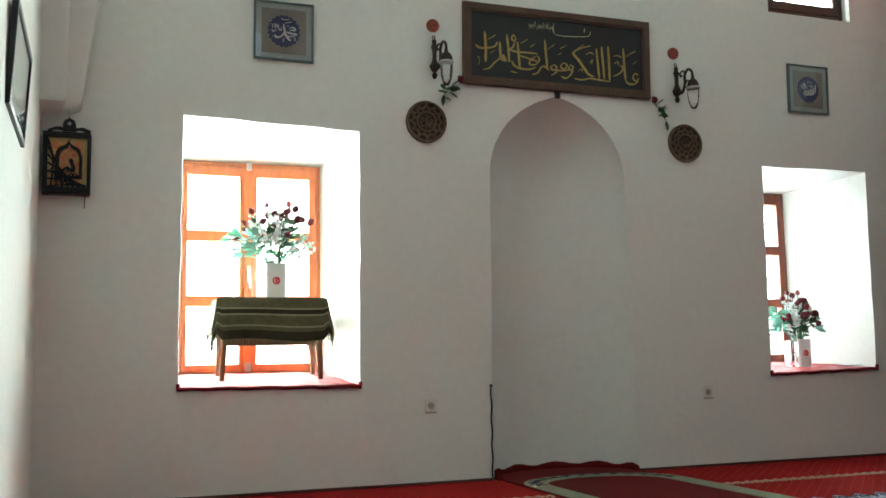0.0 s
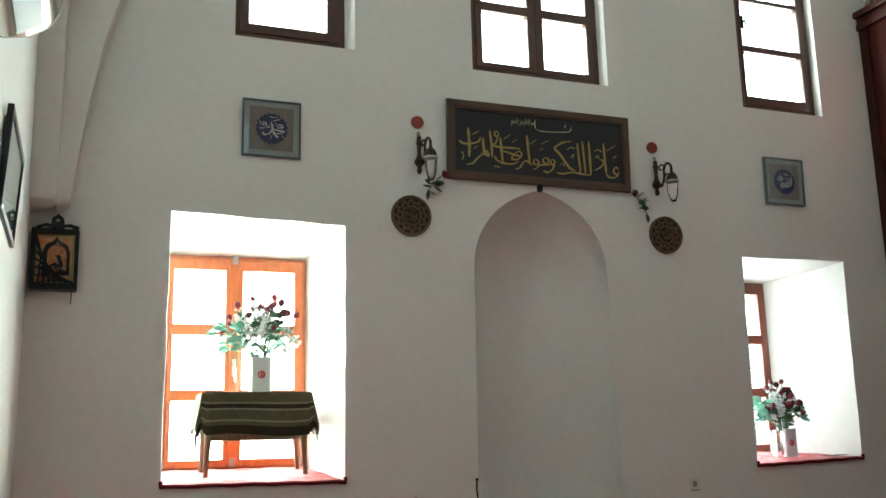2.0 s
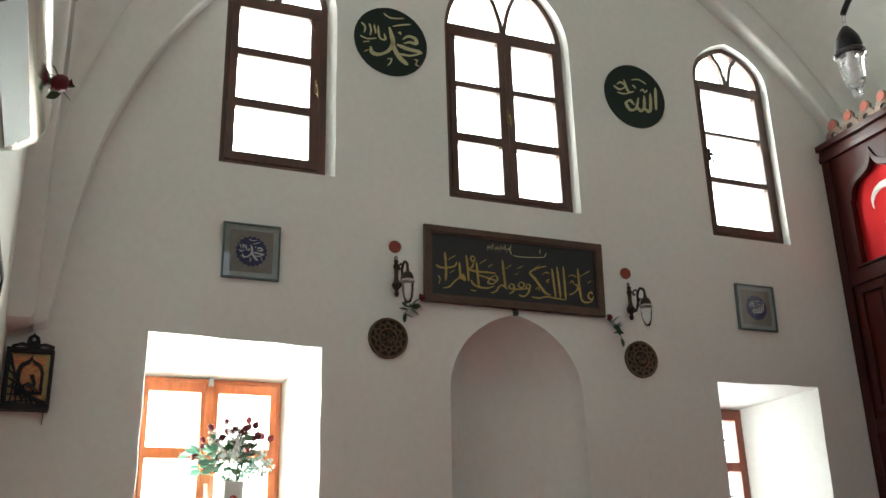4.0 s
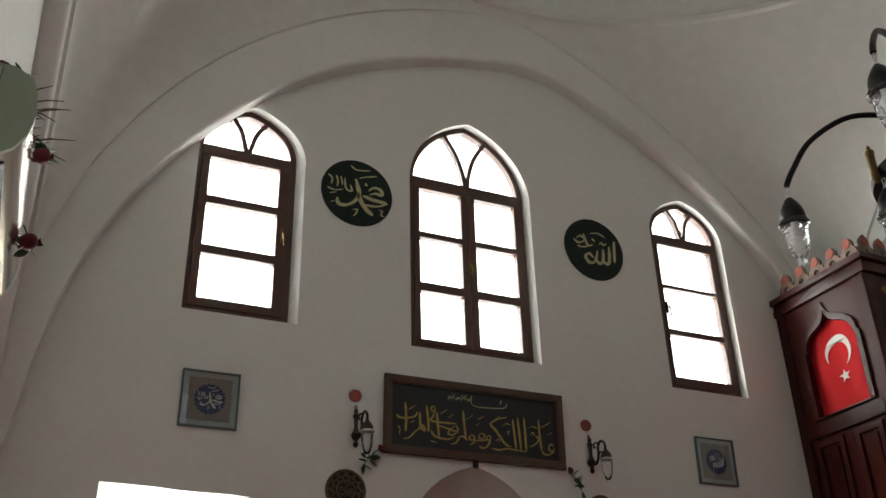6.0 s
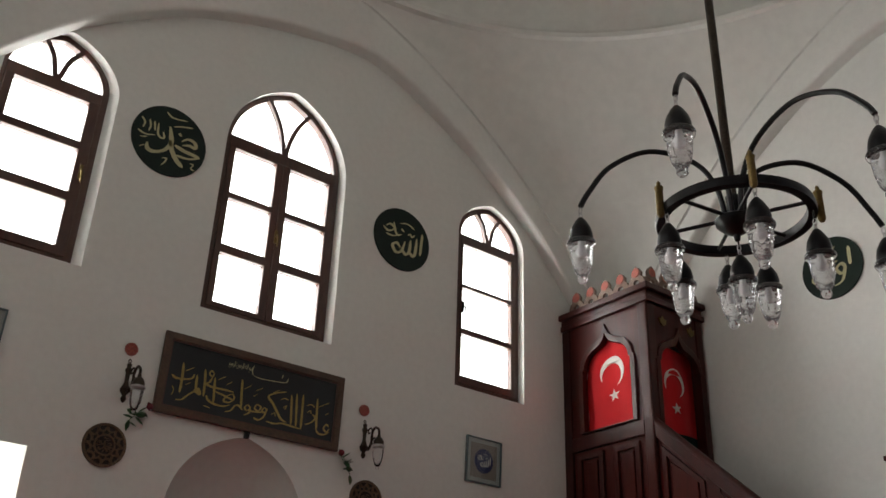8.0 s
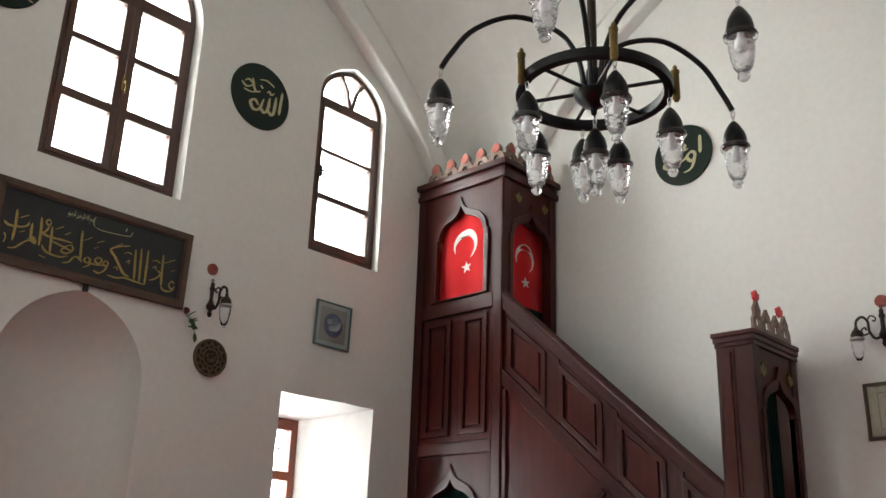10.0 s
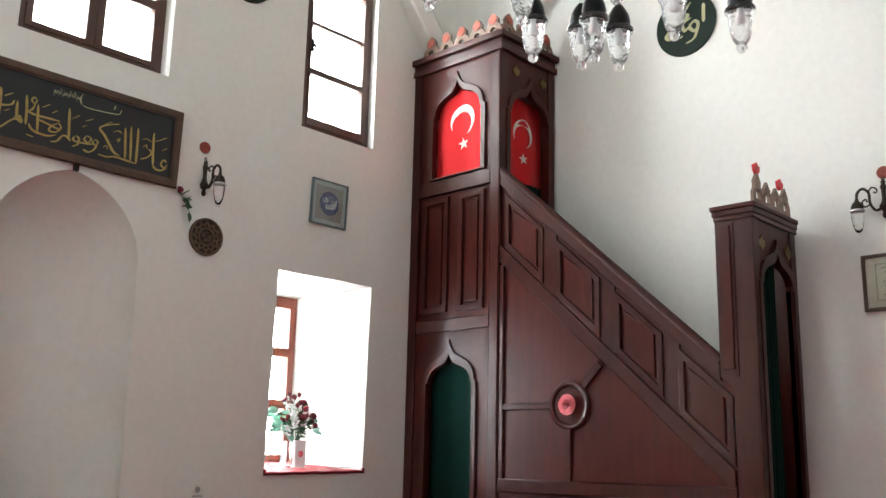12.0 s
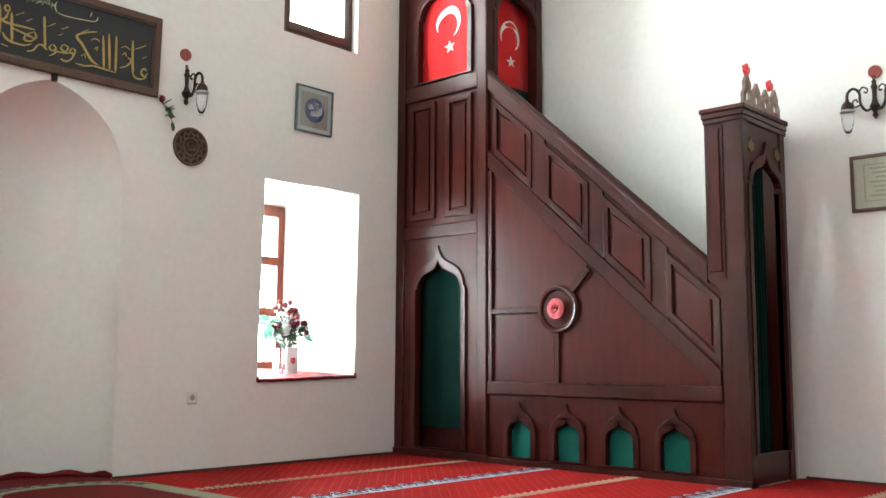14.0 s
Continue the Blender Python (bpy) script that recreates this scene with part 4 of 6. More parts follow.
    piece("handrail", [(TW, rail_z(TW) - 0.115), (GY0, rail_z(GY0) - 0.115), (GY0, rail_z(GY0)), (TW, rail_z(TW))], [], MX + 0.07, MX - 0.006)
    bm = new_bm()
    tube(bm, [(MX + 0.03, -TW + 0.02, rail_z(TW - 0.02) + 0.012), (MX + 0.03, -GY0, rail_z(GY0) + 0.012)], 0.040, 10)
    part("handrail_cap", bm, MAHOGANY, t, smooth=True)
    piece("sloping_rail", [(TW, low(TW) + 0.03), (GY0 + 0.08, low(GY0 + 0.08) + 0.03), (GY0 + 0.08, low(GY0 + 0.08) + 0.18), (TW, low(TW) + 0.18)], [], MX + 0.04, MX - 0.004)
    for s0, s1 in ((1.155, 1.565), (1.700, 2.115), (2.250, 2.655), (2.780, 3.190)):
        top, bot = (lambda s: rail_z(s) - 0.155), (lambda s: rail_z(s) - 0.625)
        loop = [(s0, bot(s0)), (s1, bot(s1)), (s1, top(s1)), (s0, top(s0))]
        bm = new_bm()
        raised(bm, loop, 0.045, MX - 0.004, MX + 0.026, side)
        part("panel_moulding", bm, MAHOGANY, t)
        q = 0.072
        piece("panel", [(s0 + q, bot(s0 + q) + q * 0.6), (s1 - q, bot(s1 - q) + q * 1.2), (s1 - q, top(s1 - q) - q * 0.6), (s0 + q, top(s0 + q) - q * 1.2)], [], MX + 0.03, MX + 0.006, MAHOGANY_PANEL, 0.010)
        if s1 < 3.0:
            piece("stile", [(s1, rail_z(s1) - 0.66), (s1 + 0.135, rail_z(s1 + 0.135) - 0.66), (s1 + 0.135, rail_z(s1 + 0.135) - 0.115), (s1, rail_z(s1) - 0.115)], [], MX + 0.04, MX + 0.008)
    # strips and boss in the triangle below
    piece("strip", rect(TW, 1.66, 1.215, 1.262), [], MX + 0.03, MX + 0.002)
    piece("strip", rect(1.780, 1.825, 0.66, 1.08), [], MX + 0.03, MX + 0.002)
    piece("strip", [(1.925, 1.40), (1.965, 1.36), (2.125, 1.525), (2.085, 1.565)], [], MX + 0.03, MX + 0.002)
    piece("strip", rect(TW, 1.145, 0.66, 2.44), [], MX + 0.03, MX + 0.000)
    bm = new_bm()
    ring = [(0.185, 0.0), (0.190, 0.018), (0.175, 0.030), (0.155, 0.026), (0.145, 0.008)]
    for (r0, h0), (r1, h1) in zip(ring, ring[1:]):
        a = [bm.verts.new((MX + 0.024 - h0, -(1.815 + r0 * math.cos(k * math.pi / 24)), 1.238 + r0 * math.sin(k * math.pi / 24))) for k in range(48)]
        b = [bm.verts.new((MX + 0.024 - h1, -(1.815 + r1 * math.cos(k * math.pi / 24)), 1.238 + r1 * math.sin(k * math.pi / 24))) for k in range(48)]
        for k in range(48):
            bm.faces.new((a[k], a[(k + 1) % 48], b[(k + 1) % 48], b[k]))
    bmesh.ops.remove_doubles(bm, verts=bm.verts, dist=0.0001)
    part("boss_ring", bm, MAHOGANY, t, "round turned moulding", smooth=True)
    piece("boss", circle(1.815, 1.238, 0.146), [], MX + 0.03, MX + 0.012, MAHOGANY_PANEL)
    # base with four little niches
    piece("base_rail", rect(TW, GY0 + 0.094, 0.555, 0.662), [], MX + 0.05, MX - 0.014, bevel=0.012)
    holes = [ogee(c, 0.235, 0.062, 0.26, 0.385) for c in (1.435, 1.900, 2.370, 2.825)]
    piece("base_panel", rect(TW, GY0 + 0.094, 0.03, 0.555), holes, MX + 0.05, MX + 0.008, MAHOGANY_PANEL)
    for c in (1.435, 1.900, 2.370, 2.825):
        piece("arch_moulding", ogee(c, 0.325, 0.062, 0.26, 0.500), [ogee(c, 0.230, 0.0622, 0.26, 0.380)], MX + 0.02, MX - 0.014)
        bm = new_bm()
        plate(bm, rect(c - 0.14, c + 0.14, 0.05, 0.44), [], side, MX + 0.055, MX + 0.046)
        part("cloth_lining", bm, TEAL_CLOTH, t, "teal cloth lining in a small niche")
    piece("plinth", rect(TW + 0.004, GY1, 0.0, 0.045), [], MX + 0.06, MX - 0.018)

    # gate
    piece("gate_post", [(GY0 + 0.095, 0.0), (GY1, 0.0), (GY1, 2.50), (GY0, 2.50), (GY0, 1.40), (GY0 + 0.095, 1.31)], [], MX + 0.09, MX - 0.004)
    piece("gate_post_panel", rect(GY0 + 0.03, GY0 + 0.115, 1.45, 2.46), [], MX, MX - 0.016, MAHOGANY_PANEL)
    piece("gate_bead", rect(GY0 + 0.130, GY0 + 0.142, 1.40, 2.48), [], MX, MX - 0.012, MAHOGANY_PANEL, 0.003)
    piece("gate_post", rect(GR - 0.085, GR, 0.0, 2.50), [], GY0, GY1, place=front)
    g_hole = ogee(3.650, 0.52, 0.21, 2.02, 2.30)
    piece("gate_front", rect(MX + 0.09, GR - 0.085, 0.0, 2.50), [g_hole], GY1 - 0.05, GY1 - 0.012, MAHOGANY_PANEL, place=front)
    piece("arch_moulding", ogee(3.650, 0.61, 0.21, 2.02, 2.40), [ogee(3.650, 0.515, 0.2102, 2.02, 2.295)], GY1 - 0.03, GY1 + 0.010, place=front)
    for u in (3.430, 3.865):
        bm = new_bm()
        tulip(bm, u, 2.345, 0.105, front, GY1 - 0.012, GY1 - 0.003)
        part("painted_tulip", bm, BRASS, t, "small painted gold tulip")
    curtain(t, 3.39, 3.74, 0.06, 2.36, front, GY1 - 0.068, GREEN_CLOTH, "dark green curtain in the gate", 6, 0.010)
    bm = new_bm()
    tube(bm, [(MX + 0.08, -GY1 + 0.085, 2.37), (GR - 0.08, -GY1 + 0.085, 2.37)], 0.010, 8)
    part("curtain_rod", bm, BLACK_IRON, t, smooth=True)
    for z0, z1, o in ((2.50, 2.535, 0.008), (2.535, 2.575, 0.016), (2.575, 2.61, 0.026)):
        bm = new_bm()
        box(bm, MX - o, GR + 0.02, -GY1 - o, -GY0 + o, z0, z1, 0.007)
        part("gate_cornice", bm, MAHOGANY if z1 < 2.6 else MAHOGANY_PANEL, t)
    p = 0.150
    for i in range(4):
        c = 3.345 + p * (i + 0.5)
        hgt = (0.25, 0.205, 0.195, 0.225)[i]
        bm = new_bm()
        outer = [(c - p / 2, 2.61), (c + p / 2, 2.61), (c + p / 2, 2.70), (c + p * 0.30, 2.74), (c + p * 0.34, 2.61 + hgt * 0.7), (c + p * 0.12, 2.61 + hgt * 0.88), (c, 2.61 + hgt), (c - p * 0.12, 2.61 + hgt * 0.88), (c - p * 0.34, 2.61 + hgt * 0.7), (c - p * 0.30, 2.74), (c - p / 2, 2.70)]
        plate(bm, outer, [ogee(c, p * 0.46, 2.655, 2.69, 2.745)], front, GY1 - 0.03, GY1 - 0.006)
        part("gate_crest", bm, CREST_GREY, t, "weathered grey-brown carved crest")
    for c, z in ((3.42, 2.885), (3.80, 2.85)):
        bm = new_bm()
        tulip(bm, c, z, 0.085, front, GY1 - 0.028, GY1 - 0.004)
        part("crest_tulip", bm, EMBLEM_RED, t, "red painted tulip")
    # steps behind the panels
    for i in range(10):
        s = 3.25 - i * 0.215
        bm = new_bm()
        box(bm, MX + 0.07, MR - 0.01, -s, -s + 0.23, 0.02, 0.24 + i * 0.235)
        part("step", bm, MAHOGANY, t)
    bm = new_bm()
    tube(bm, smooth_line([(GR + 0.012, -GY1 - 0.02, 0.30), (GR - 0.03, -GY1 - 0.03, 0.32), (GR - 0.02, -GY1 - 0.025, 0.15), (GR - 0.03, -GY1 - 0.03, 0.02)], 5), 0.006, 6)
    part("cable", bm, WHITE_PLASTIC, t, "thin pale cable by the gate", smooth=True)


pulpit()

# ---------------------------------------------------------------- things on the walls
def flat_text(bm, body, width, height, place, d0, d1):
    """Lettering as a thin solid, fitted into a box whose lower left corner is (0, 0)."""
    cu = bpy.data.curves.new("lettering", "FONT")
    cu.body, cu.resolution_u, cu.offset = body, 2, 0.007
    ob = bpy.data.objects.new("lettering", cu)
    scene.collection.objects.link(ob)
    bpy.context.view_layer.update()
    me = ob.to_mesh()
    xs, ys = [v.co.x for v in me.vertices], [v.co.y for v in me.vertices]
    sx, sy = width / (max(xs) - min(xs)), height / (max(ys) - min(ys))
    vs = [bm.verts.new(place((v.co.x - min(xs)) * sx, (v.co.y - min(ys)) * sy, d1)) for v in me.vertices]
    for p in me.polygons:
        try:
            bm.faces.new([vs[i] for i in p.vertices])
        except ValueError:
            pass
    ob.to_mesh_clear()
    bpy.data.objects.remove(ob)
    bpy.data.curves.remove(cu)


# joined letter shapes: alone, at the end, at the start, in the middle
SHAPES = {"\u0641": 0xFED1, "\u0646": 0xFEE5, "\u062a": 0xFE95, "\u0647": 0xFEE9, "\u0644": 0xFEDD, "\u0645": 0xFEE1, "\u0626": 0xFE89, "\u0643": 0xFED9, "\u0642": 0xFED5, "\u064a": 0xFEF1, "\u0635": 0xFEB9, "\u062d": 0xFEA1, "\u0628": 0xFE8F, "\u0633": 0xFEB1}
ENDING = {"\u0627": 0xFE8D, "\u062f": 0xFEA9, "\u0629": 0xFE93, "\u0648": 0xFEED, "\u0631": 0xFEAD}


def joined(text):
    """Joins letters that are written from right to left, and turns their order for a left-to-right setter."""
    out = []
    for word in text.split():
        before = False
        row = []
        for i, ch in enumerate(word):
            last = i == len(word) - 1
            if ch in ENDING:
                row.append(chr(ENDING[ch] + (1 if before else 0)))
                before = False
            else:
                row.append(chr(SHAPES[ch] + ((1 if before else 0) if last else (3 if before else 2))))
                before = True
        out.append("".join(reversed(row)))
    return " ".join(reversed(out))


# pen strokes of the panel, word by word: points and pen width, from the frame's lower left corner
THE_NICHE = [
    ([(0.095, 0.29), (0.127, 0.27), (0.191, 0.274), (0.247, 0.293), (0.263, 0.326)], 0.019),
    ([(0.167, 0.392), (0.175, 0.275), (0.172, 0.17)], 0.020),
    ([(0.194, 0.337), (0.252, 0.375)], 0.010),
    ([(0.151, 0.115), (0.199, 0.127), (0.247, 0.176), (0.287, 0.203), (0.327, 0.191), (0.307, 0.23), (0.268, 0.206)], 0.018),
    ([(0.284, 0.328), (0.291, 0.226), (0.319, 0.201)], 0.019),
    ([(0.339, 0.386), (0.351, 0.278), (0.355, 0.183)], 0.019),
    ([(0.111, 0.209), (0.127, 0.181), (0.119, 0.142)], 0.007),
    ([(0.207, 0.236), (0.242, 0.259)], 0.008),
]
PRAYING = [
    ([(0.407, 0.375), (0.387, 0.384), (0.377, 0.357), (0.403, 0.344), (0.411, 0.375)], 0.014),
    ([(0.407, 0.352), (0.387, 0.299), (0.364, 0.279), (0.415, 0.266), (0.504, 0.268), (0.584, 0.267)], 0.018),
    ([(0.423, 0.343), (0.431, 0.239), (0.439, 0.151)], 0.018),
    ([(0.375, 0.196), (0.396, 0.164), (0.439, 0.148), (0.512, 0.145), (0.568, 0.167)], 0.017),
    ([(0.579, 0.254), (0.531, 0.221), (0.515, 0.186), (0.56, 0.184), (0.595, 0.221), (0.579, 0.254)], 0.016),
    ([(0.439, 0.24), (0.528, 0.221), (0.595, 0.206)], 0.015),
    ([(0.448, 0.33), (0.504, 0.367)], 0.009),
    ([(0.52, 0.31), (0.56, 0.338)], 0.008),
    ([(0.367, 0.119), (0.415, 0.112)], 0.008),
]
STANDING = [
    ([(0.64, 0.377), (0.648, 0.277), (0.659, 0.165)], 0.019),
    ([(0.536, 0.11), (0.579, 0.126), (0.611, 0.171), (0.64, 0.176), (0.675, 0.151)], 0.017),
    ([(0.704, 0.196), (0.688, 0.171), (0.712, 0.156), (0.733, 0.181), (0.707, 0.201)], 0.014),
    ([(0.733, 0.183), (0.728, 0.143), (0.688, 0.116)], 0.016),
    ([(0.664, 0.31), (0.72, 0.35)], 0.009),
    ([(0.744, 0.271), (0.776, 0.293)], 0.008),
    ([(0.784, 0.219), (0.768, 0.186), (0.8, 0.172), (0.819, 0.205), (0.784, 0.219)], 0.014),
    ([(0.848, 0.21), (0.832, 0.181), (0.856, 0.169), (0.869, 0.194), (0.848, 0.21)], 0.014),
    ([(0.869, 0.194), (0.851, 0.139), (0.811, 0.106), (0.768, 0.115)], 0.017),
    ([(0.72, 0.157), (0.768, 0.159), (0.816, 0.165), (0.851, 0.177)], 0.015),
    ([(0.76, 0.32), (0.816, 0.35)], 0.008),
]
ANGELS = [
    ([(1.016, 0.367), (0.936, 0.342), (0.872, 0.3), (0.912, 0.256), (0.952, 0.204), (0.995, 0.152), (1.043, 0.137)], 0.020),
    ([(0.877, 0.109), (0.944, 0.105), (1.008, 0.121), (1.072, 0.117), (1.172, 0.11)], 0.016),
    ([(0.904, 0.335), (0.957, 0.369)], 0.009),
    ([(1.064, 0.353), (1.076, 0.225), (1.085, 0.125)], 0.018),
    ([(1.108, 0.374), (1.12, 0.229), (1.128, 0.122)], 0.018),
    ([(1.164, 0.378), (1.17, 0.234), (1.173, 0.11)], 0.019),
    ([(0.976, 0.295), (1.008, 0.316), (1.043, 0.306)], 0.009),
    ([(1.003, 0.237), (1.029, 0.262), (1.021, 0.229)], 0.009),
    ([(0.912, 0.168), (0.936, 0.187), (0.947, 0.16)], 0.008),
]
CALLED = [
    ([(1.293, 0.375), (1.3, 0.231), (1.309, 0.13)], 0.019),
    ([(1.261, 0.244), (1.29, 0.22), (1.252, 0.175), (1.204, 0.154)], 0.017),
    ([(1.204, 0.3), (1.241, 0.317), (1.277, 0.302)], 0.010),
    ([(1.417, 0.177), (1.393, 0.191), (1.373, 0.156), (1.401, 0.132), (1.425, 0.161)], 0.015),
    ([(1.422, 0.135), (1.38, 0.108), (1.332, 0.108), (1.309, 0.13)], 0.017),
    ([(1.309, 0.312), (1.401, 0.366)], 0.010),
    ([(1.373, 0.261), (1.409, 0.286)], 0.008),
    ([(1.216, 0.247), (1.241, 0.271), (1.249, 0.242)], 0.009),
]
TOP_LINE = [
    ([(0.728, 0.427), (0.784, 0.419), (0.88, 0.424), (0.976, 0.433), (1.008, 0.444), (1.018, 0.474)], 0.008),
    ([(0.963, 0.462), (0.97, 0.495)], 0.007),
    ([(0.72, 0.429), (0.707, 0.471), (0.72, 0.504)], 0.007),
]


def banner():
    t = thing("framed_inscription", "wide black panel with gold calligraphy in a walnut frame", "framed calligraphy", (0.025, 0.0, 2.75))
    u0, u1, v0, v1 = -0.740, 0.775, 2.748, 3.342
    lean = lambda u, v, d: (u, -d - 0.012 - (v - v0) * 0.035, v)
    bm = new_bm()
    plate(bm, rect(u0, u1, v0, v1), [rect(u0 + 0.055, u1 - 0.055, v0 + 0.055, v1 - 0.055)], lean, 0.0, 0.034, 0.010)
    part("frame", bm, FRAME_WOOD, t)
    bm = new_bm()
    plate(bm, rect(u0 + 0.050, u1 - 0.050, v0 + 0.050, v1 - 0.050), [rect(u0 + 0.064, u1 - 0.064, v0 + 0.064, v1 - 0.064)], lean, 0.002, 0.024)
    part("inner_slip", bm, BROWN_WOOD, t)
    bm = new_bm()
    plate(bm, rect(u0 + 0.04, u1 - 0.04, v0 + 0.04, v1 - 0.04), [], lean, 0.002, 0.012)
    board = part("board", bm, BLACK_BOARD, t)
    bm = new_bm()
    for word in (THE_NICHE, PRAYING, STANDING, ANGELS, CALLED):
        for pts, w in word:
            stroke(bm, [(u0 + a, v0 + b) for a, b in pts], w, lean, 0.012, 0.0155, 5)
    part("lettering", bm, GOLD, board, "gold calligraphic lettering")
    bm = new_bm()
    flat_text(bm, joined("\u0628\u0633\u0645 \u0627\u0644\u0644\u0647 \u0627\u0644\u0631\u062d\u0645\u0646 \u0627\u0644\u0631\u062d\u064a\u0645"), 0.20, 0.062, lambda u, v, d: lean(u0 + 0.515 + u, v0 + 0.440 + v, d), 0.012, 0.015)
    for pts, w in TOP_LINE:
        stroke(bm, [(u0 + a, v0 + b) for a, b in pts], w, lean, 0.012, 0.0152, 5)
    part("small_lettering", bm, PALE_GOLD, board, "small dull gold line of lettering")
    bm = new_bm()
    box(bm, -0.016, 0.018, -0.032, -0.002, 2.700, 2.757, 0.003)
    part("hook", bm, BLACK_IRON, t, "small black bracket under the frame")


banner()


def roundel(label, mat_pen, strokes, r=0.305):
    """A round board with pen strokes; built at the origin, facing -y."""
    t = thing("calligraphy_roundel", label, "wall roundel", group="roundels")
    bm = new_bm()
    plate(bm, circle(0, 0, r, 56), [], on_front, 0.002, 0.016, 0.005)
    board = part("board", bm, DARK_GREEN, t)
    for pts, w in strokes:
        bm = new_bm()
        stroke(bm, [(u * r, v * r) for u, v in pts], w * r, on_front, 0.016, 0.0185)
        part("pen_stroke", bm, mat_pen, board)
    return t


PEN_A_LARGE = [
    ([(-0.05, 0.41), (0.02, 0.13), (0.04, -0.06), (-0.09, -0.31), (-0.33, -0.46), (-0.52, -0.44), (-0.56, -0.27)], 0.130),
    ([(0.01, 0.02), (0.1, -0.25), (0.26, -0.48), (0.45, -0.62)], 0.130),
    ([(0.31, 0.11), (0.47, 0.24), (0.66, 0.21), (0.7, 0.06), (0.52, 0.07), (0.34, 0.0)], 0.100),
    ([(0.15, -0.07), (0.42, -0.14), (0.68, -0.16), (0.86, -0.19)], 0.120),
    ([(0.2, -0.34), (0.52, -0.33), (0.82, -0.21)], 0.080),
    ([(0.04, 0.45), (0.26, 0.54), (0.55, 0.62)], 0.060),
    ([(-0.2, 0.8), (-0.01, 0.7), (0.37, 0.76)], 0.050),
]
PEN_A_SMALL = [
    ([(-0.82, 0.4), (-0.71, 0.28), (-0.74, 0.1)], 0.050),
    ([(-0.6, 0.41), (-0.55, 0.22), (-0.58, 0.06)], 0.050),
    ([(-0.47, 0.4), (-0.42, 0.14)], 0.050),
    ([(-0.36, 0.39), (-0.32, 0.05), (-0.16, 0.01), (-0.2, 0.19)], 0.055),
    ([(-0.85, -0.0), (-0.65, -0.06), (-0.4, 0.01)], 0.050),
    ([(-0.77, -0.18), (-0.59, -0.12)], 0.040),
    ([(-0.12, -0.56), (0.0, -0.53), (-0.03, -0.65), (-0.11, -0.76)], 0.045),
    ([(0.62, -0.43), (0.72, -0.44), (0.67, -0.56), (0.77, -0.6)], 0.040),
    ([(-0.74, -0.46), (-0.61, -0.37)], 0.030),
    ([(0.19, 0.31), (0.27, 0.26), (0.23, 0.34)], 0.040),
]
PEN_A = PEN_A_LARGE + PEN_A_SMALL
PEN_B = [
    ([(0.72, 0.40), (0.66, -0.34)], 0.10), ([(0.52, 0.18), (0.48, -0.30), (0.40, -0.44), (0.26, -0.34)], 0.11), ([(0.30, 0.06), (0.26, -0.32), (0.14, -0.46), (0.0, -0.34)], 0.11),
    ([(0.10, -0.04), (-0.02, -0.40), (-0.22, -0.48), (-0.34, -0.30), (-0.20, -0.18), (-0.06, -0.30)], 0.11), ([(0.18, 0.18), (0.26, 0.26), (0.34, 0.18), (0.44, 0.28)], 0.06),
    ([(-0.70, 0.22), (-0.52, 0.12), (-0.30, 0.26), (-0.46, 0.36), (-0.60, 0.26)], 0.08), ([(-0.34, 0.46), (-0.22, 0.10), (-0.04, 0.14)], 0.08), ([(-0.60, 0.02), (-0.40, 0.0), (-0.20, 0.06)], 0.06),
    ([(-0.10, 0.50), (0.16, 0.56), (0.42, 0.46)], 0.05), ([(-0.06, 0.34), (0.04, 0.26)], 0.06),
]
PEN_C = [
    ([(0.62, 0.50), (0.60, -0.10)], 0.12), ([(0.44, -0.08), (0.30, -0.30), (0.14, -0.12), (0.30, 0.02), (0.42, -0.12), (0.28, -0.52), (0.0, -0.62)], 0.11), ([(0.14, -0.10), (-0.04, -0.20), (-0.12, 0.08)], 0.11),
    ([(0.20, 0.66), (-0.10, 0.34), (0.10, 0.26), (-0.16, -0.02), (-0.46, 0.0)], 0.11), ([(-0.44, 0.02), (-0.66, -0.22), (-0.52, -0.36)], 0.12), ([(-0.20, -0.40), (-0.10, -0.34)], 0.08), ([(0.02, 0.10), (0.20, 0.16)], 0.06), ([(-0.60, 0.34), (-0.40, 0.44), (-0.24, 0.36)], 0.07),
]
ROUND_LABEL = "dark green round board with pale gold calligraphy on the wall"
roundel(ROUND_LABEL, PALE_GOLD, PEN_A).matrix_basis = pose(-0.972, 0.0, 4.882)
roundel(ROUND_LABEL, PALE_GOLD, PEN_B).matrix_basis = pose(1.280, 0.0, 4.795)
roundel(ROUND_LABEL, PALE_GOLD, PEN_C, 0.285).matrix_basis = pose(XR, -2.500, 4.520, 0, 0, -90)


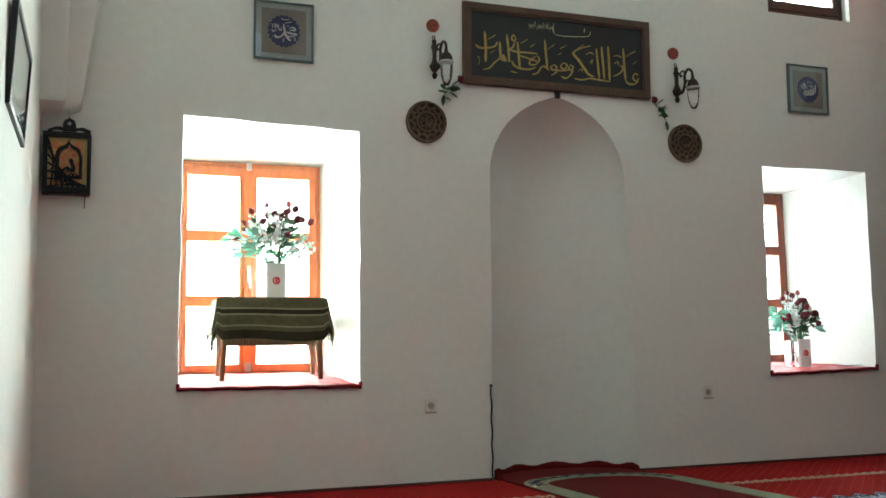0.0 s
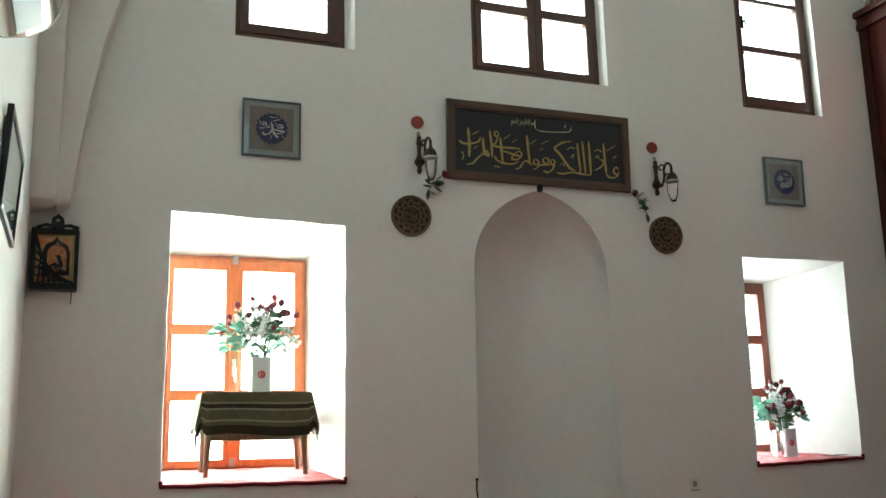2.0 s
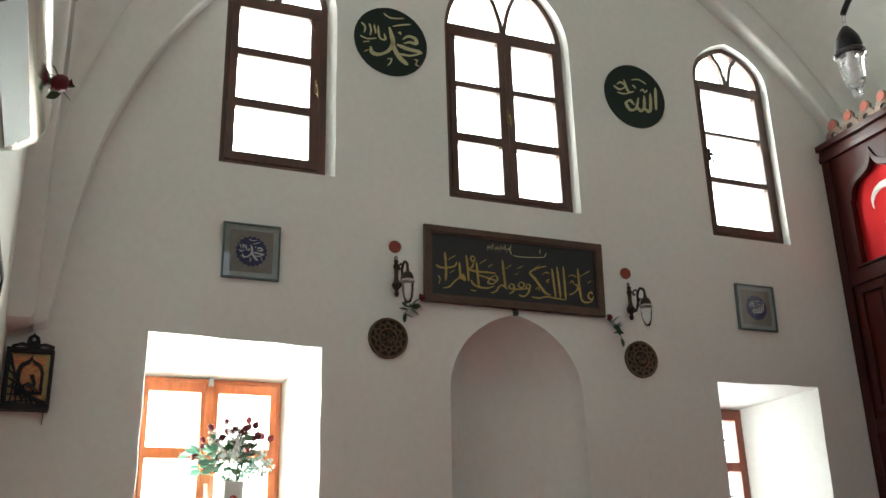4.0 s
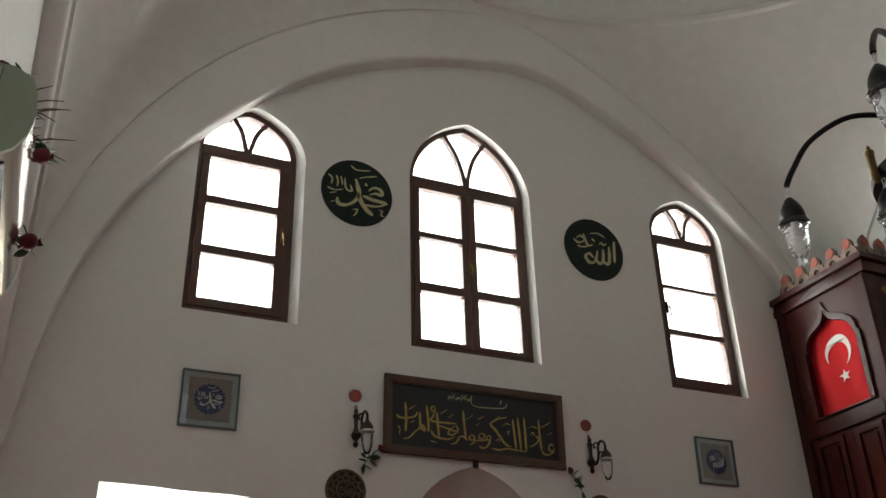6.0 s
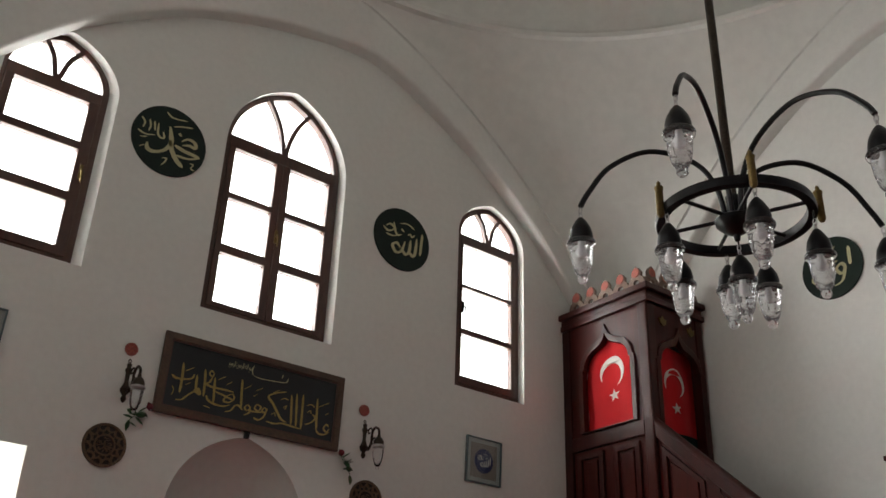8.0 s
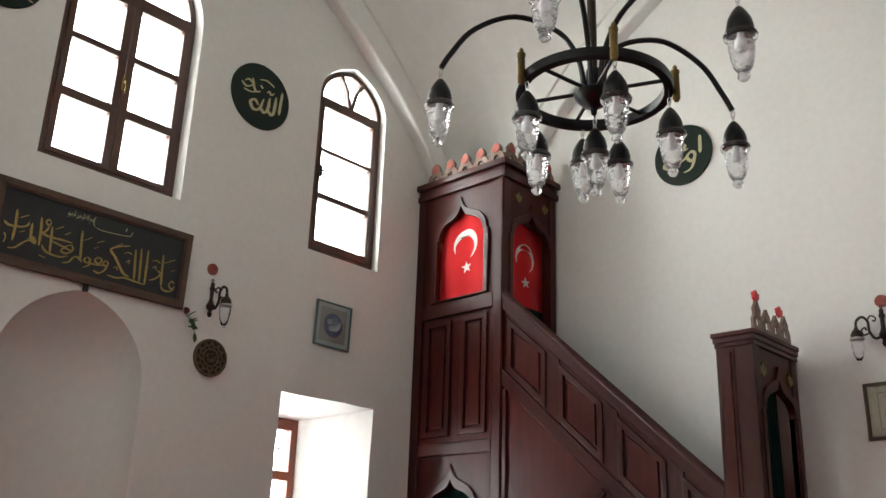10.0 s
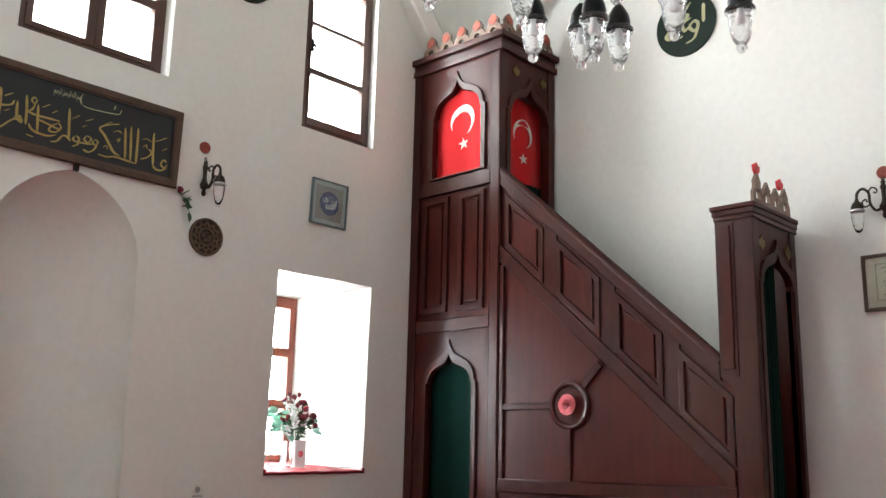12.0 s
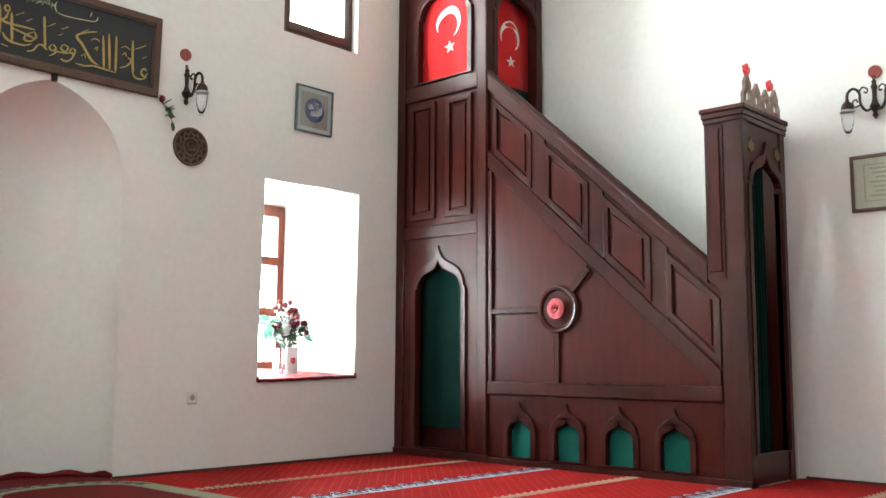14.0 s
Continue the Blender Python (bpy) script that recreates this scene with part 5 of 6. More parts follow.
def square_picture(label, pen):
    t = thing("framed_picture", label, "framed picture", group="small square pictures")
    h = 0.198
    bm = new_bm()
    plate(bm, rect(-h, h, -h, h), [rect(-h + 0.012, h - 0.012, -h + 0.012, h - 0.012)], on_front, 0.004, 0.030, 0.003)
    part("frame", bm, material("grey blue frame edge", (0.10, 0.155, 0.165), 0.35, dark=0.7, bump=0.02), t)
    bm = new_bm()
    plate(bm, rect(-h + 0.01, h - 0.01, -h + 0.01, h - 0.01), [], on_front, 0.004, 0.014)
    part("mat", bm, SILVER_MAT, t, "silvery blue mat board")
    bm = new_bm()
    plate(bm, rect(-0.148, 0.148, -0.150, 0.150), [], on_front, 0.014, 0.016)
    print_ = part("print", bm, LACE_MAT, t, "pale print with fine ornament")
    bm = new_bm()
    n = 20
    star = [((0.112 if i % 2 else 0.100) * math.cos(math.pi * i / n), (0.112 if i % 2 else 0.100) * math.sin(math.pi * i / n)) for i in range(2 * n)]
    plate(bm, star, [], on_front, 0.016, 0.0172)
    part("medallion", bm, BLUE_DISC, print_, "deep blue medallion")
    bm = new_bm()
    for pts, w in pen:
        stroke(bm, [(u * 0.105, v * 0.105 + 0.005) for u, v in pts], w * 0.125, on_front, 0.0172, 0.0185, 4)
    part("lettering", bm, PALE_INK, print_)
    bm = new_bm()
    plate(bm, rect(-h + 0.012, h - 0.012, -h + 0.012, h - 0.012), [], on_front, 0.024, 0.0265)
    part("glass", bm, PANE_GLASS, t).visible_shadow = False
    return t


square_picture("small square picture of pale lettering on a blue medallion", PEN_A).matrix_basis = pose(-2.004, -0.004, 2.998, 2.0, 0, 0)
square_picture("small square picture with a dim blue medallion behind glass", PEN_B).matrix_basis = pose(2.270, -0.004, 2.950, 2.0, 0, 0)


def long_picture(label, w, h, border, paper, lines):
    t = thing("framed_picture", label, "framed picture")
    bm = new_bm()
    plate(bm, rect(-w / 2, w / 2, -h / 2, h / 2), [rect(-w / 2 + border, w / 2 - border, -h / 2 + border, h / 2 - border)], on_front, 0.003, 0.028, 0.005)
    part("frame", bm, FRAME_WOOD if lines else BLACK_IRON, t)
    bm = new_bm()
    plate(bm, rect(-w / 2 + 0.01, w / 2 - 0.01, -h / 2 + 0.01, h / 2 - 0.01), [], on_front, 0.004, 0.012)
    sheet_ = part("sheet", bm, paper, t)
    if lines:
        bm = new_bm()
        plate(bm, rect(-w * 0.34, w * 0.34, -h * 0.33, h * 0.33), [rect(-w * 0.325, w * 0.325, -h * 0.31, h * 0.31)], on_front, 0.012, 0.0132)
        for i in range(7):
            v = h * 0.25 - i * h * 0.08
            plate(bm, rect(-w * (0.26 - 0.03 * (i % 3)), w * (0.26 - 0.02 * (i % 2)), v - 0.007, v + 0.007), [], on_front, 0.012, 0.0131)
        part("writing", bm, SAGE_CARPET, sheet_, "faint rows of unreadable writing")
    bm = new_bm()
    plate(bm, rect(-w / 2 + border, w / 2 - border, -h / 2 + border, h / 2 - border), [], on_front, 0.020, 0.0225)
    part("glass", bm, PANE_GLASS, t).visible_shadow = False
    return t


long_picture("black-framed picture of grey-green paper tilted off the wall", 0.80, 0.425, 0.030, PALE_PAPER, False).matrix_basis = pose(XL, -1.83, 2.030, 3.0, 0, 90)
long_picture("yellowed document in a dark wooden frame on the wall", 0.56, 0.405, 0.024, PAPER, True).matrix_basis = pose(XR, -4.105, 2.094, 1.0, 0, -90)


def rosette(u, v, centre):
    t = thing("carved_rosette", "round dark wooden rosette with openwork carving on the wall", "wall ornament", (u, 0, v), "carved rosettes")
    r = 0.147
    bm = new_bm()
    plate(bm, circle(u, v, r, 48), [], on_front, 0.002, 0.010)
    part("backing", bm, material("rosette ground", (0.030, 0.020, 0.013), 0.7, dark=0.6, scale=40.0, bump=0.2), t)
    bm = new_bm()
    plate(bm, circle(u, v, r, 48), [circle(u, v, r * 0.88, 48)], on_front, 0.010, 0.024, 0.004)
    part("rim", bm, CARVED, t)
    bm = new_bm()
    for i in range(12):
        a, b = 2 * math.pi * i / 12, 2 * math.pi * (i + 1) / 12
        p = lambda ang, q: (u + q * r * math.cos(ang), v + q * r * math.sin(ang))
        stroke(bm, [p(a, 0.86), p(a + 0.12, 0.68), p(b - 0.10, 0.66), p(b, 0.86)], 0.016, on_front, 0.010, 0.022, 3, False)
        stroke(bm, [p(a, 0.84), p(a + 0.26, 0.60), p(a + 0.26, 0.46)], 0.012, on_front, 0.010, 0.020, 3, False)
    plate(bm, circle(u, v, r * 0.50, 32), [circle(u, v, r * 0.42, 32)], on_front, 0.010, 0.022)
    part("tracery", bm, CARVED, t)
    bm = new_bm()
    for pts, w in centre:
        stroke(bm, [(u + x * r * 0.45, v + y * r * 0.45) for x, y in pts], w * 0.09, on_front, 0.010, 0.020, 3)
    part("centre_carving", bm, CARVED, t)


rosette(-1.013, 2.456, PEN_A)
rosette(1.080, 2.432, PEN_B)


def medallion(m):
    t = thing("medallion", "small round terracotta medallion above the wall lamp", "wall ornament", group="terracotta medallions")
    bm = new_bm()
    plate(bm, circle(0, 0, 0.047, 28), [], on_front, 0.001, 0.010, 0.003)
    disc = part("disc", bm, TERRACOTTA, t)
    bm = new_bm()
    plate(bm, circle(0, 0, 0.046, 28), [circle(0, 0, 0.040, 28)], on_front, 0.010, 0.014)
    for i in range(6):
        a = i * math.pi / 3
        stroke(bm, [(0.008 * math.cos(a), 0.008 * math.sin(a)), (0.024 * math.cos(a + 0.4), 0.024 * math.sin(a + 0.4)), (0.036 * math.cos(a), 0.036 * math.sin(a))], 0.006, on_front, 0.010, 0.013, 3)
    part("relief", bm, CREST_RED, disc)
    t.matrix_basis = m


medallion(pose(-0.953, 0, 3.152))
medallion(pose(1.012, 0, 3.137))
medallion(pose(XR, -4.022, 2.890, 0, 0, -90))


def lantern(parent, x, y, z):
    """A small hanging lantern: dark cap, glass with collar and drop; z is its top."""
    bm = new_bm()
    lathe(bm, [(0.0, 0.0), (0.012, -0.004), (0.014, -0.02), (0.030, -0.035), (0.042, -0.060), (0.044, -0.085), (0.0, -0.086)], 16, (x, y, z))
    cap = part("cap", bm, BRONZE, parent, "dark bronze lantern cap", smooth=True)
    bm = new_bm()
    lathe(bm, [(0.048, -0.086), (0.052, -0.090), (0.052, -0.098), (0.047, -0.102)], 20, (x, y, z))
    part("collar", bm, STEEL, cap, smooth=True)
    bm = new_bm()
    lathe(bm, [(0.044, -0.100), (0.043, -0.150), (0.036, -0.205), (0.022, -0.245), (0.010, -0.255), (0.013, -0.268), (0.0, -0.278)], 18, (x, y, z))
    g = part("glass", bm, BULB_GLASS, cap, "clear drop-shaped glass", smooth=True)
    g.visible_shadow = False


def wall_lamp(m, double):
    t = thing("wall_lamp", "bronze double wall lamp with clear drop glasses" if double else "bronze scroll wall lamp with a clear drop glass", "wall lamp", group="wall lamps")
    bm = new_bm()
    lathe(bm, [(0.0, -0.150), (0.012, -0.142), (0.020, -0.120), (0.012, -0.100), (0.030, -0.075), (0.036, -0.055), (0.022, -0.030), (0.014, 0.0), (0.016, 0.060), (0.024, 0.085), (0.014, 0.105), (0.018, 0.125), (0.0, 0.145)], 14, (0, -0.036, 0))
    box(bm, -0.012, 0.012, -0.03, -0.001, -0.08, -0.03, 0.003)
    tube(bm, smooth_line([(0.0, -0.03, 0.105), (0.0, -0.03, 0.135), (0.010, -0.03, 0.150), (0.0, -0.03, 0.165), (-0.010, -0.03, 0.150), (0.0, -0.03, 0.137)], 4), 0.004, 6)
    part("backplate", bm, BRONZE, t, "turned bronze wall post", smooth=True)
    ways = ((1, 0), (-1, 0)) if double else ((0.14, -1),)
    for sx, sy in ways:
        q = math.hypot(sx, sy)
        sx, sy = sx / q, sy / q
        at = lambda r, z: (sx * r, -0.04 + sy * r - (0.05 if double else 0.0) * min(r * 8, 1), z)
        bm = new_bm()
        tube(bm, smooth_line([at(0.0, -0.055), at(0.05, -0.085), at(0.085, -0.03), at(0.090, 0.045), at(0.125, 0.080), at(0.165, 0.055), at(0.172, 0.012)], 5), [0.010] * 30 + [0.007], 8)
        tube(bm, smooth_line([at(0.085, -0.04), at(0.120, -0.055), at(0.135, -0.02), at(0.112, 0.0), at(0.102, -0.022)], 5), 0.006, 6)
        tube(bm, smooth_line([at(0.095, 0.05), at(0.070, 0.085), at(0.040, 0.070), at(0.045, 0.045), at(0.062, 0.050)], 5), 0.006, 6)
        part("scroll_arm", bm, BRONZE, t, "curled bronze arm", smooth=True)
        lantern(t, *at(0.172, 0.016))
    t.matrix_basis = m


wall_lamp(pose(-0.955, 0, 2.905), False)
wall_lamp(pose(1.012, 0, 2.885), False)
wall_lamp(pose(XR, -4.022, 2.690, 0, 0, -90), True)


def socket(u, v):
    t = thing("wall_socket", "white round-inset wall socket near the floor", "socket", (u, 0, v), "sockets")
    bm = new_bm()
    plate(bm, rect(u - 0.041, u + 0.041, v - 0.041, v + 0.041), [circle(u, v, 0.023, 24)], on_front, 0.001, 0.011, 0.004)
    part("cover", bm, WHITE_PLASTIC, t)
    bm = new_bm()
    plate(bm, circle(u, v, 0.0235, 24), [], on_front, 0.0008, 0.003)
    part("inset", bm, GREY_PLASTIC, t, "grey recessed socket inset")
    bm = new_bm()
    box(bm, u - 0.041, u + 0.041, -0.006, -0.0005, v - 0.050, v - 0.042)
    part("lower_lip", bm, GREY_PLASTIC, t)


socket(-1.012, 0.515)
socket(1.180, 0.545)


def niche_cable():
    bm = new_bm()
    pts = [(-0.575 - 0.004 * math.sin(i * 1.1), -0.008, 0.63 - i * 0.0305) for i in range(21)]
    tube(bm, pts, 0.006, 6)
    tube(bm, [(-0.578, -0.006, 0.63), (-0.570, -0.010, 0.645)], 0.010, 8)
    tagged(part("cable", bm, BLACK_PLASTIC, smooth=True), "black cable down the edge of the prayer niche", "cable")


niche_cable()


# ---------------------------------------------------------------- flowers
def leaf_mesh():
    bm = new_bm()
    mid = [bm.verts.new((0, t, 0.10 * t * (1 - t))) for t in (0, 0.25, 0.5, 0.75, 1.0)]
    for s in (-1, 1):
        edge = [mid[0]] + [bm.verts.new((s * w, t, 0.10 * t * (1 - t) + 0.08 * w)) for t, w in ((0.22, 0.24), (0.5, 0.33), (0.78, 0.20))] + [mid[4]]
        for i in range(4):
            f = [mid[i], mid[i + 1], edge[i + 1], edge[i]]
            f = [v for k, v in enumerate(f) if v not in f[:k]]
            bm.faces.new(f)
    me = bpy.data.meshes.new("leaf")
    bm.to_mesh(me)
    bm.free()
    return me


def bud_mesh(open_=0.0):
    bm = new_bm()
    lathe(bm, [(0.0, 0.0), (0.20, 0.05), (0.34, 0.25), (0.36 + open_ * 0.2, 0.50), (0.28 + open_ * 0.3, 0.78), (0.16 + open_ * 0.2, 0.95), (0.0, 0.90)], 10)
    for k in range(4):
        a = k * math.pi / 2 + 0.4
        c, s = math.cos(a), math.sin(a)
        r = 0.40 + open_ * 0.28
        vs = [bm.verts.new(p) for p in ((c * 0.12, s * 0.12, 0.06), (c * r - s * 0.22, s * r + c * 0.22, 0.42), (c * (r + 0.05), s * (r + 0.05), 0.86 - open_ * 0.2), (c * r + s * 0.22, s * r - c * 0.22, 0.42))]
        bm.faces.new(vs)
    me = bpy.data.meshes.new("bud")
    bm.to_mesh(me)
    bm.free()
    me.polygons.foreach_set("use_smooth", [True] * len(me.polygons))
    return me


LEAF_MESHES = {}


def bit(name, me, mat, parent, where, way, size, twist=0.0, label=""):
    key = (me.name, mat.name)
    if key not in LEAF_MESHES:
        c = me.copy()
        c.materials.clear()
        c.materials.append(mat)
        LEAF_MESHES[key] = c
    ob = new(name, LEAF_MESHES[key])
    ob.parent = parent
    OFFSET[ob.name] = OFFSET.get(parent.name, Vector((0, 0, 0)))
    axis = "Y" if name == "leaf" else "Z"
    q = Vector(way).normalized().to_track_quat(axis, "Z" if axis == "Y" else "Y")
    ob.matrix_basis = Matrix.Translation(Vector(where) - OFFSET[ob.name]) @ q.to_matrix().to_4x4() @ Matrix.Rotation(twist, 4, axis) @ Matrix.Scale(size, 4)
    if label:
        tagged(ob, label)
    return ob


LEAF_ME, BUD_ME, ROSE_ME = leaf_mesh(), bud_mesh(), bud_mesh(0.8)


def bouquet(x, y, z, spread, height, seed, pale_left, label):
    t = thing("flower_bouquet", label, "flowers", (x, y, z), "bouquets")
    rnd = random.Random(seed)
    blossom = new_bm()
    for i in range(66):
        a = rnd.uniform(0, 2 * math.pi)
        q = rnd.uniform(0.12, 1.45)
        k = rnd.uniform(0.72, 1.08)
        tip = Vector((x + spread * k * math.cos(q) * math.cos(a), y + 0.6 * spread * k * math.cos(q) * math.sin(a), z + height * k * (0.10 + 0.90 * math.sin(q))))
        foot = Vector((x + 0.02 * math.cos(a), y + 0.015 * math.sin(a), z - 0.06))
        mid = foot.lerp(tip, 0.55) + Vector((0, 0, 0.05))
        if i < 26:
            bm = new_bm()
            tube(bm, smooth_line([foot, mid, tip], 4), 0.0028, 5)
            part("stem", bm, LEAF, t)
            d = (tip - mid).normalized()
            bit("bud", BUD_ME if i % 5 else ROSE_ME, PETAL_RED if i != 3 else PETAL_PINK, t, tip, d, rnd.uniform(0.042, 0.058), rnd.uniform(0, 6), "dark red rosebud" if i == 0 else "")
            for _ in range(2):
                p = foot.lerp(tip, rnd.uniform(0.45, 0.9))
                bit("leaf", LEAF_ME, LEAF, t, p, (rnd.uniform(-1, 1), rnd.uniform(-0.8, 0.8), rnd.uniform(-0.3, 0.8)), rnd.uniform(0.065, 0.10), rnd.uniform(-0.6, 0.6))
        elif i < 46:
            side = -1 if (pale_left and i % 3) else rnd.choice((-1, 1))
            p = Vector((x + side * spread * rnd.uniform(0.35, 1.05), y + rnd.uniform(-0.3, 0.3) * spread, z + height * rnd.uniform(0.12, 0.55)))
            bm = new_bm()
            tube(bm, smooth_line([foot, foot.lerp(p, 0.5) + Vector((0, 0, 0.03)), p], 4), 0.002, 5)
            part("stem", bm, LEAF_PALE, t)
            for _ in range(2):
                bit("leaf", LEAF_ME, LEAF_PALE, t, p, (side * rnd.uniform(0.4, 1), rnd.uniform(-0.6, 0.6), rnd.uniform(-0.4, 0.6)), rnd.uniform(0.075, 0.105), rnd.uniform(-0.8, 0.8))
        else:
            for _ in range(22):
                p = foot.lerp(tip, rnd.uniform(0.55, 1.0)) + Vector((rnd.gauss(0, 0.014), rnd.gauss(0, 0.014), rnd.gauss(0, 0.012)))
                bmesh.ops.create_icosphere(blossom, subdivisions=1, radius=rnd.uniform(0.007, 0.013), matrix=Matrix.Translation(p))
    tagged(part("blossom_sprays", blossom, PETAL_WHITE, t, "small white blossom clusters"), kind="stuff")


def vase(x, y, z, w, d, h, label, glass_side):
    t = thing("vase", label, "vase", (x, y, z), "vases")
    bm = new_bm()
    prof = [(1.0, 0.0), (1.0, 0.02), (0.97, 0.5), (1.0, 1.0), (0.92, 1.0), (0.88, 0.96), (0.88, 0.1)]
    rings = []
    for s, q in prof:
        hw, hd, r = w / 2 * s, d / 2 * s, 0.018
        ring = []
        for sx, sy, a0 in ((1, 1, 0), (-1, 1, 90), (-1, -1, 180), (1, -1, 270)):
            for k in range(4):
                a = radians(a0 + 30 * k)
                ring.append(bm.verts.new((x + sx * (hw - r) + r * math.cos(a), y + sy * (hd - r) + r * math.sin(a), z + h * q)))
        rings.append(ring)
    for p, q in zip(rings, rings[1:]):
        for i in range(16):
            bm.faces.new((p[i], p[(i + 1) % 16], q[(i + 1) % 16], q[i]))
    bm.faces.new(rings[0][::-1])
    bm.faces.new(rings[-1])
    part("body", bm, CERAMIC, t, smooth=True)
    fy = -(y - d / 2 * 0.985)
    bm = new_bm()
    r = 0.026
    plate(bm, circle(x, z + h * 0.5, r, 28), [], on_front, fy, fy + 0.002)
    em = part("emblem", bm, EMBLEM_RED, t, "round red emblem with white crescent")
    bm = new_bm()
    arc = [(x - 0.005 + 0.013 * math.cos(radians(40 + 280 * i / 20)), z + h * 0.5 + 0.013 * math.sin(radians(40 + 280 * i / 20))) for i in range(21)]
    inn = [(x - 0.001 + 0.0105 * math.cos(radians(318 - 276 * i / 20)), z + h * 0.5 + 0.0105 * math.sin(radians(318 - 276 * i / 20))) for i in range(21)]
    plate(bm, arc + inn, [], on_front, fy + 0.002, fy + 0.003)
    plate(bm, circle(x + 0.010, z + h * 0.5, 0.004, 5), [], on_front, fy + 0.002, fy + 0.003)
    part("crescent", bm, WHITE_CLOTH, em)
    if glass_side:
        bm = new_bm()
        box(bm, x - w / 2 - 0.085, x - w / 2 - 0.004, y - d / 2 + 0.01, y + d / 2 - 0.01, z, z + h * 0.97, 0.012)
        part("glass_block", bm, BULB_GLASS, t, "clear glass side of the vase")


TABLE_TOP = 1.238


def window_table():
    t = thing("small_table", "small wooden table on the window sill under a woven cloth", "table", (-2.05, 0.26, 0.70))
    x0, x1, y0, y1 = -2.385, -1.705, 0.130, 0.430
    bm = new_bm()
    box(bm, x0, x1, y0, y1, TABLE_TOP - 0.03, TABLE_TOP - 0.005, 0.006)
    part("tabletop", bm, TABLE_WOOD, t)
    for a, b in ((x0 + 0.01, x1 - 0.01),):
        for y in (y0 + 0.015, y1 - 0.035):
            bm = new_bm()
            box(bm, a + 0.02, b - 0.02, y, y + 0.02, 0.935, TABLE_TOP - 0.0305, 0.004)
            part("apron", bm, TABLE_WOOD, t)
    for x in (x0 + 0.030, x1 - 0.030):
        for y in (y0 + 0.030, y1 - 0.030):
            sz = 0.676 + 0.07 * (y / 0.55)
            bm = new_bm()
            tube(bm, [(x, y, TABLE_TOP - 0.031), (x, y, 0.93), (x + (0.012 if x > -2 else -0.012), y, sz + 0.010)], [0.025, 0.023, 0.017], 10)
            part("leg", bm, TABLE_WOOD, t, smooth=True)


def window_cloth():
    """A woven cloth over the table: it hangs on all sides and ends in fringes."""
    t = thing("tablecloth", "olive striped woven cloth with fringes draped over the table", "tablecloth", (-2.05, 0.26, TABLE_TOP))
    x0, x1, y0, y1, z = -2.392, -1.698, 0.123, 0.437, TABLE_TOP + 0.001
    def at(u, v):
        """u runs across, v from the hanging front hem (-0.27) over the table (0 to 0.31)."""
        du, x = 0.0, x0 + u
        if u < 0:
            du, x = -u, x0
        elif u > x1 - x0:
            du, x = u - (x1 - x0), x1
        drop, y = 0.0, y0 + v
        if v < 0:
            drop, y = -v, y0
        fall = max(drop, du) if (drop == 0 or du == 0) else math.hypot(drop, du) * 0.86
        zz = z - fall + (0.004 if fall == 0 else 0)
        if du:
            x += (1 if u > 0 else -1) * (0.012 + 0.16 * du)
            y += 0.02 * math.sin(v * 21) * du / 0.2
        if drop:
            y -= 0.006 + 0.10 * drop + 0.010 * math.sin(u * 17 + 1) * drop / 0.25
            zz += 0.010 * math.sin(u * 9) * drop / 0.25
        return Vector((x, y, zz))
    us = [-0.23 + (x1 - x0 + 0.46) * i / 56 for i in range(57)]
    bands = [(-0.275, -0.215, KILIM_DARK), (-0.215, -0.19, KILIM_GREEN), (-0.19, -0.178, KILIM_LIGHT), (-0.178, -0.115, KILIM_GREEN), (-0.115, -0.103, KILIM_LIGHT), (-0.103, -0.075, KILIM_DARK), (-0.075, -0.063, KILIM_LIGHT), (-0.063, 0.0, KILIM_GREEN), (0.0, 0.10, KILIM_GREEN), (0.10, 0.12, KILIM_LIGHT), (0.12, 0.31, KILIM_GREEN)]
    for v0, v1, mat in bands:
        bm = new_bm()
        n = max(2, int((v1 - v0) / 0.02))
        rows = [[bm.verts.new(at(u, v0 + (v1 - v0) * j / n)) for u in us] for j in range(n + 1)]
        for p, q in zip(rows, rows[1:]):
            for i in range(len(us) - 1):
                bm.faces.new((p[i], p[i + 1], q[i + 1], q[i]))
        part("woven_band", bm, mat, t, smooth=True)
    rnd = random.Random(8)
    bm = new_bm()
    for i in range(90):
        u = -0.23 + (x1 - x0 + 0.46) * i / 89
        p = at(u, -0.272)
        tube(bm, [p, p + Vector((rnd.uniform(-0.008, 0.008), -0.004, -0.022)), p + Vector((rnd.uniform(-0.014, 0.014), -0.002, -0.045 - rnd.uniform(0, 0.02)))], [0.0035, 0.003, 0.0015], 4)
    for s in (-0.23, x1 - x0 + 0.23):
        for i in range(26):
            p = at(s, -0.26 + 0.56 * i / 25)
            tube(bm, [p, p + Vector((rnd.uniform(-0.01, 0.01), rnd.uniform(-0.01, 0.01), -0.05))], [0.0035, 0.0015], 4)
    tagged(part("fringe", bm, KILIM_LIGHT, t, "twisted pale fringe"), kind="stuff")


window_table()
window_cloth()
vase(-2.008, 0.265, TABLE_TOP + 0.006, 0.135, 0.10, 0.235, "white square vase with a round red emblem on the table", False)
bouquet(-2.008, 0.265, TABLE_TOP + 0.25, 0.27, 0.36, 3, True, "artificial bouquet of dark red roses and white blossom")
vase(2.270, 0.240, 0.712, 0.125, 0.10, 0.222, "white square vase with a red emblem on the sill", True)
bouquet(2.240, 0.240, 0.712 + 0.235, 0.225, 0.36, 12, True, "artificial bouquet of dark roses and mint leaves on the sill")


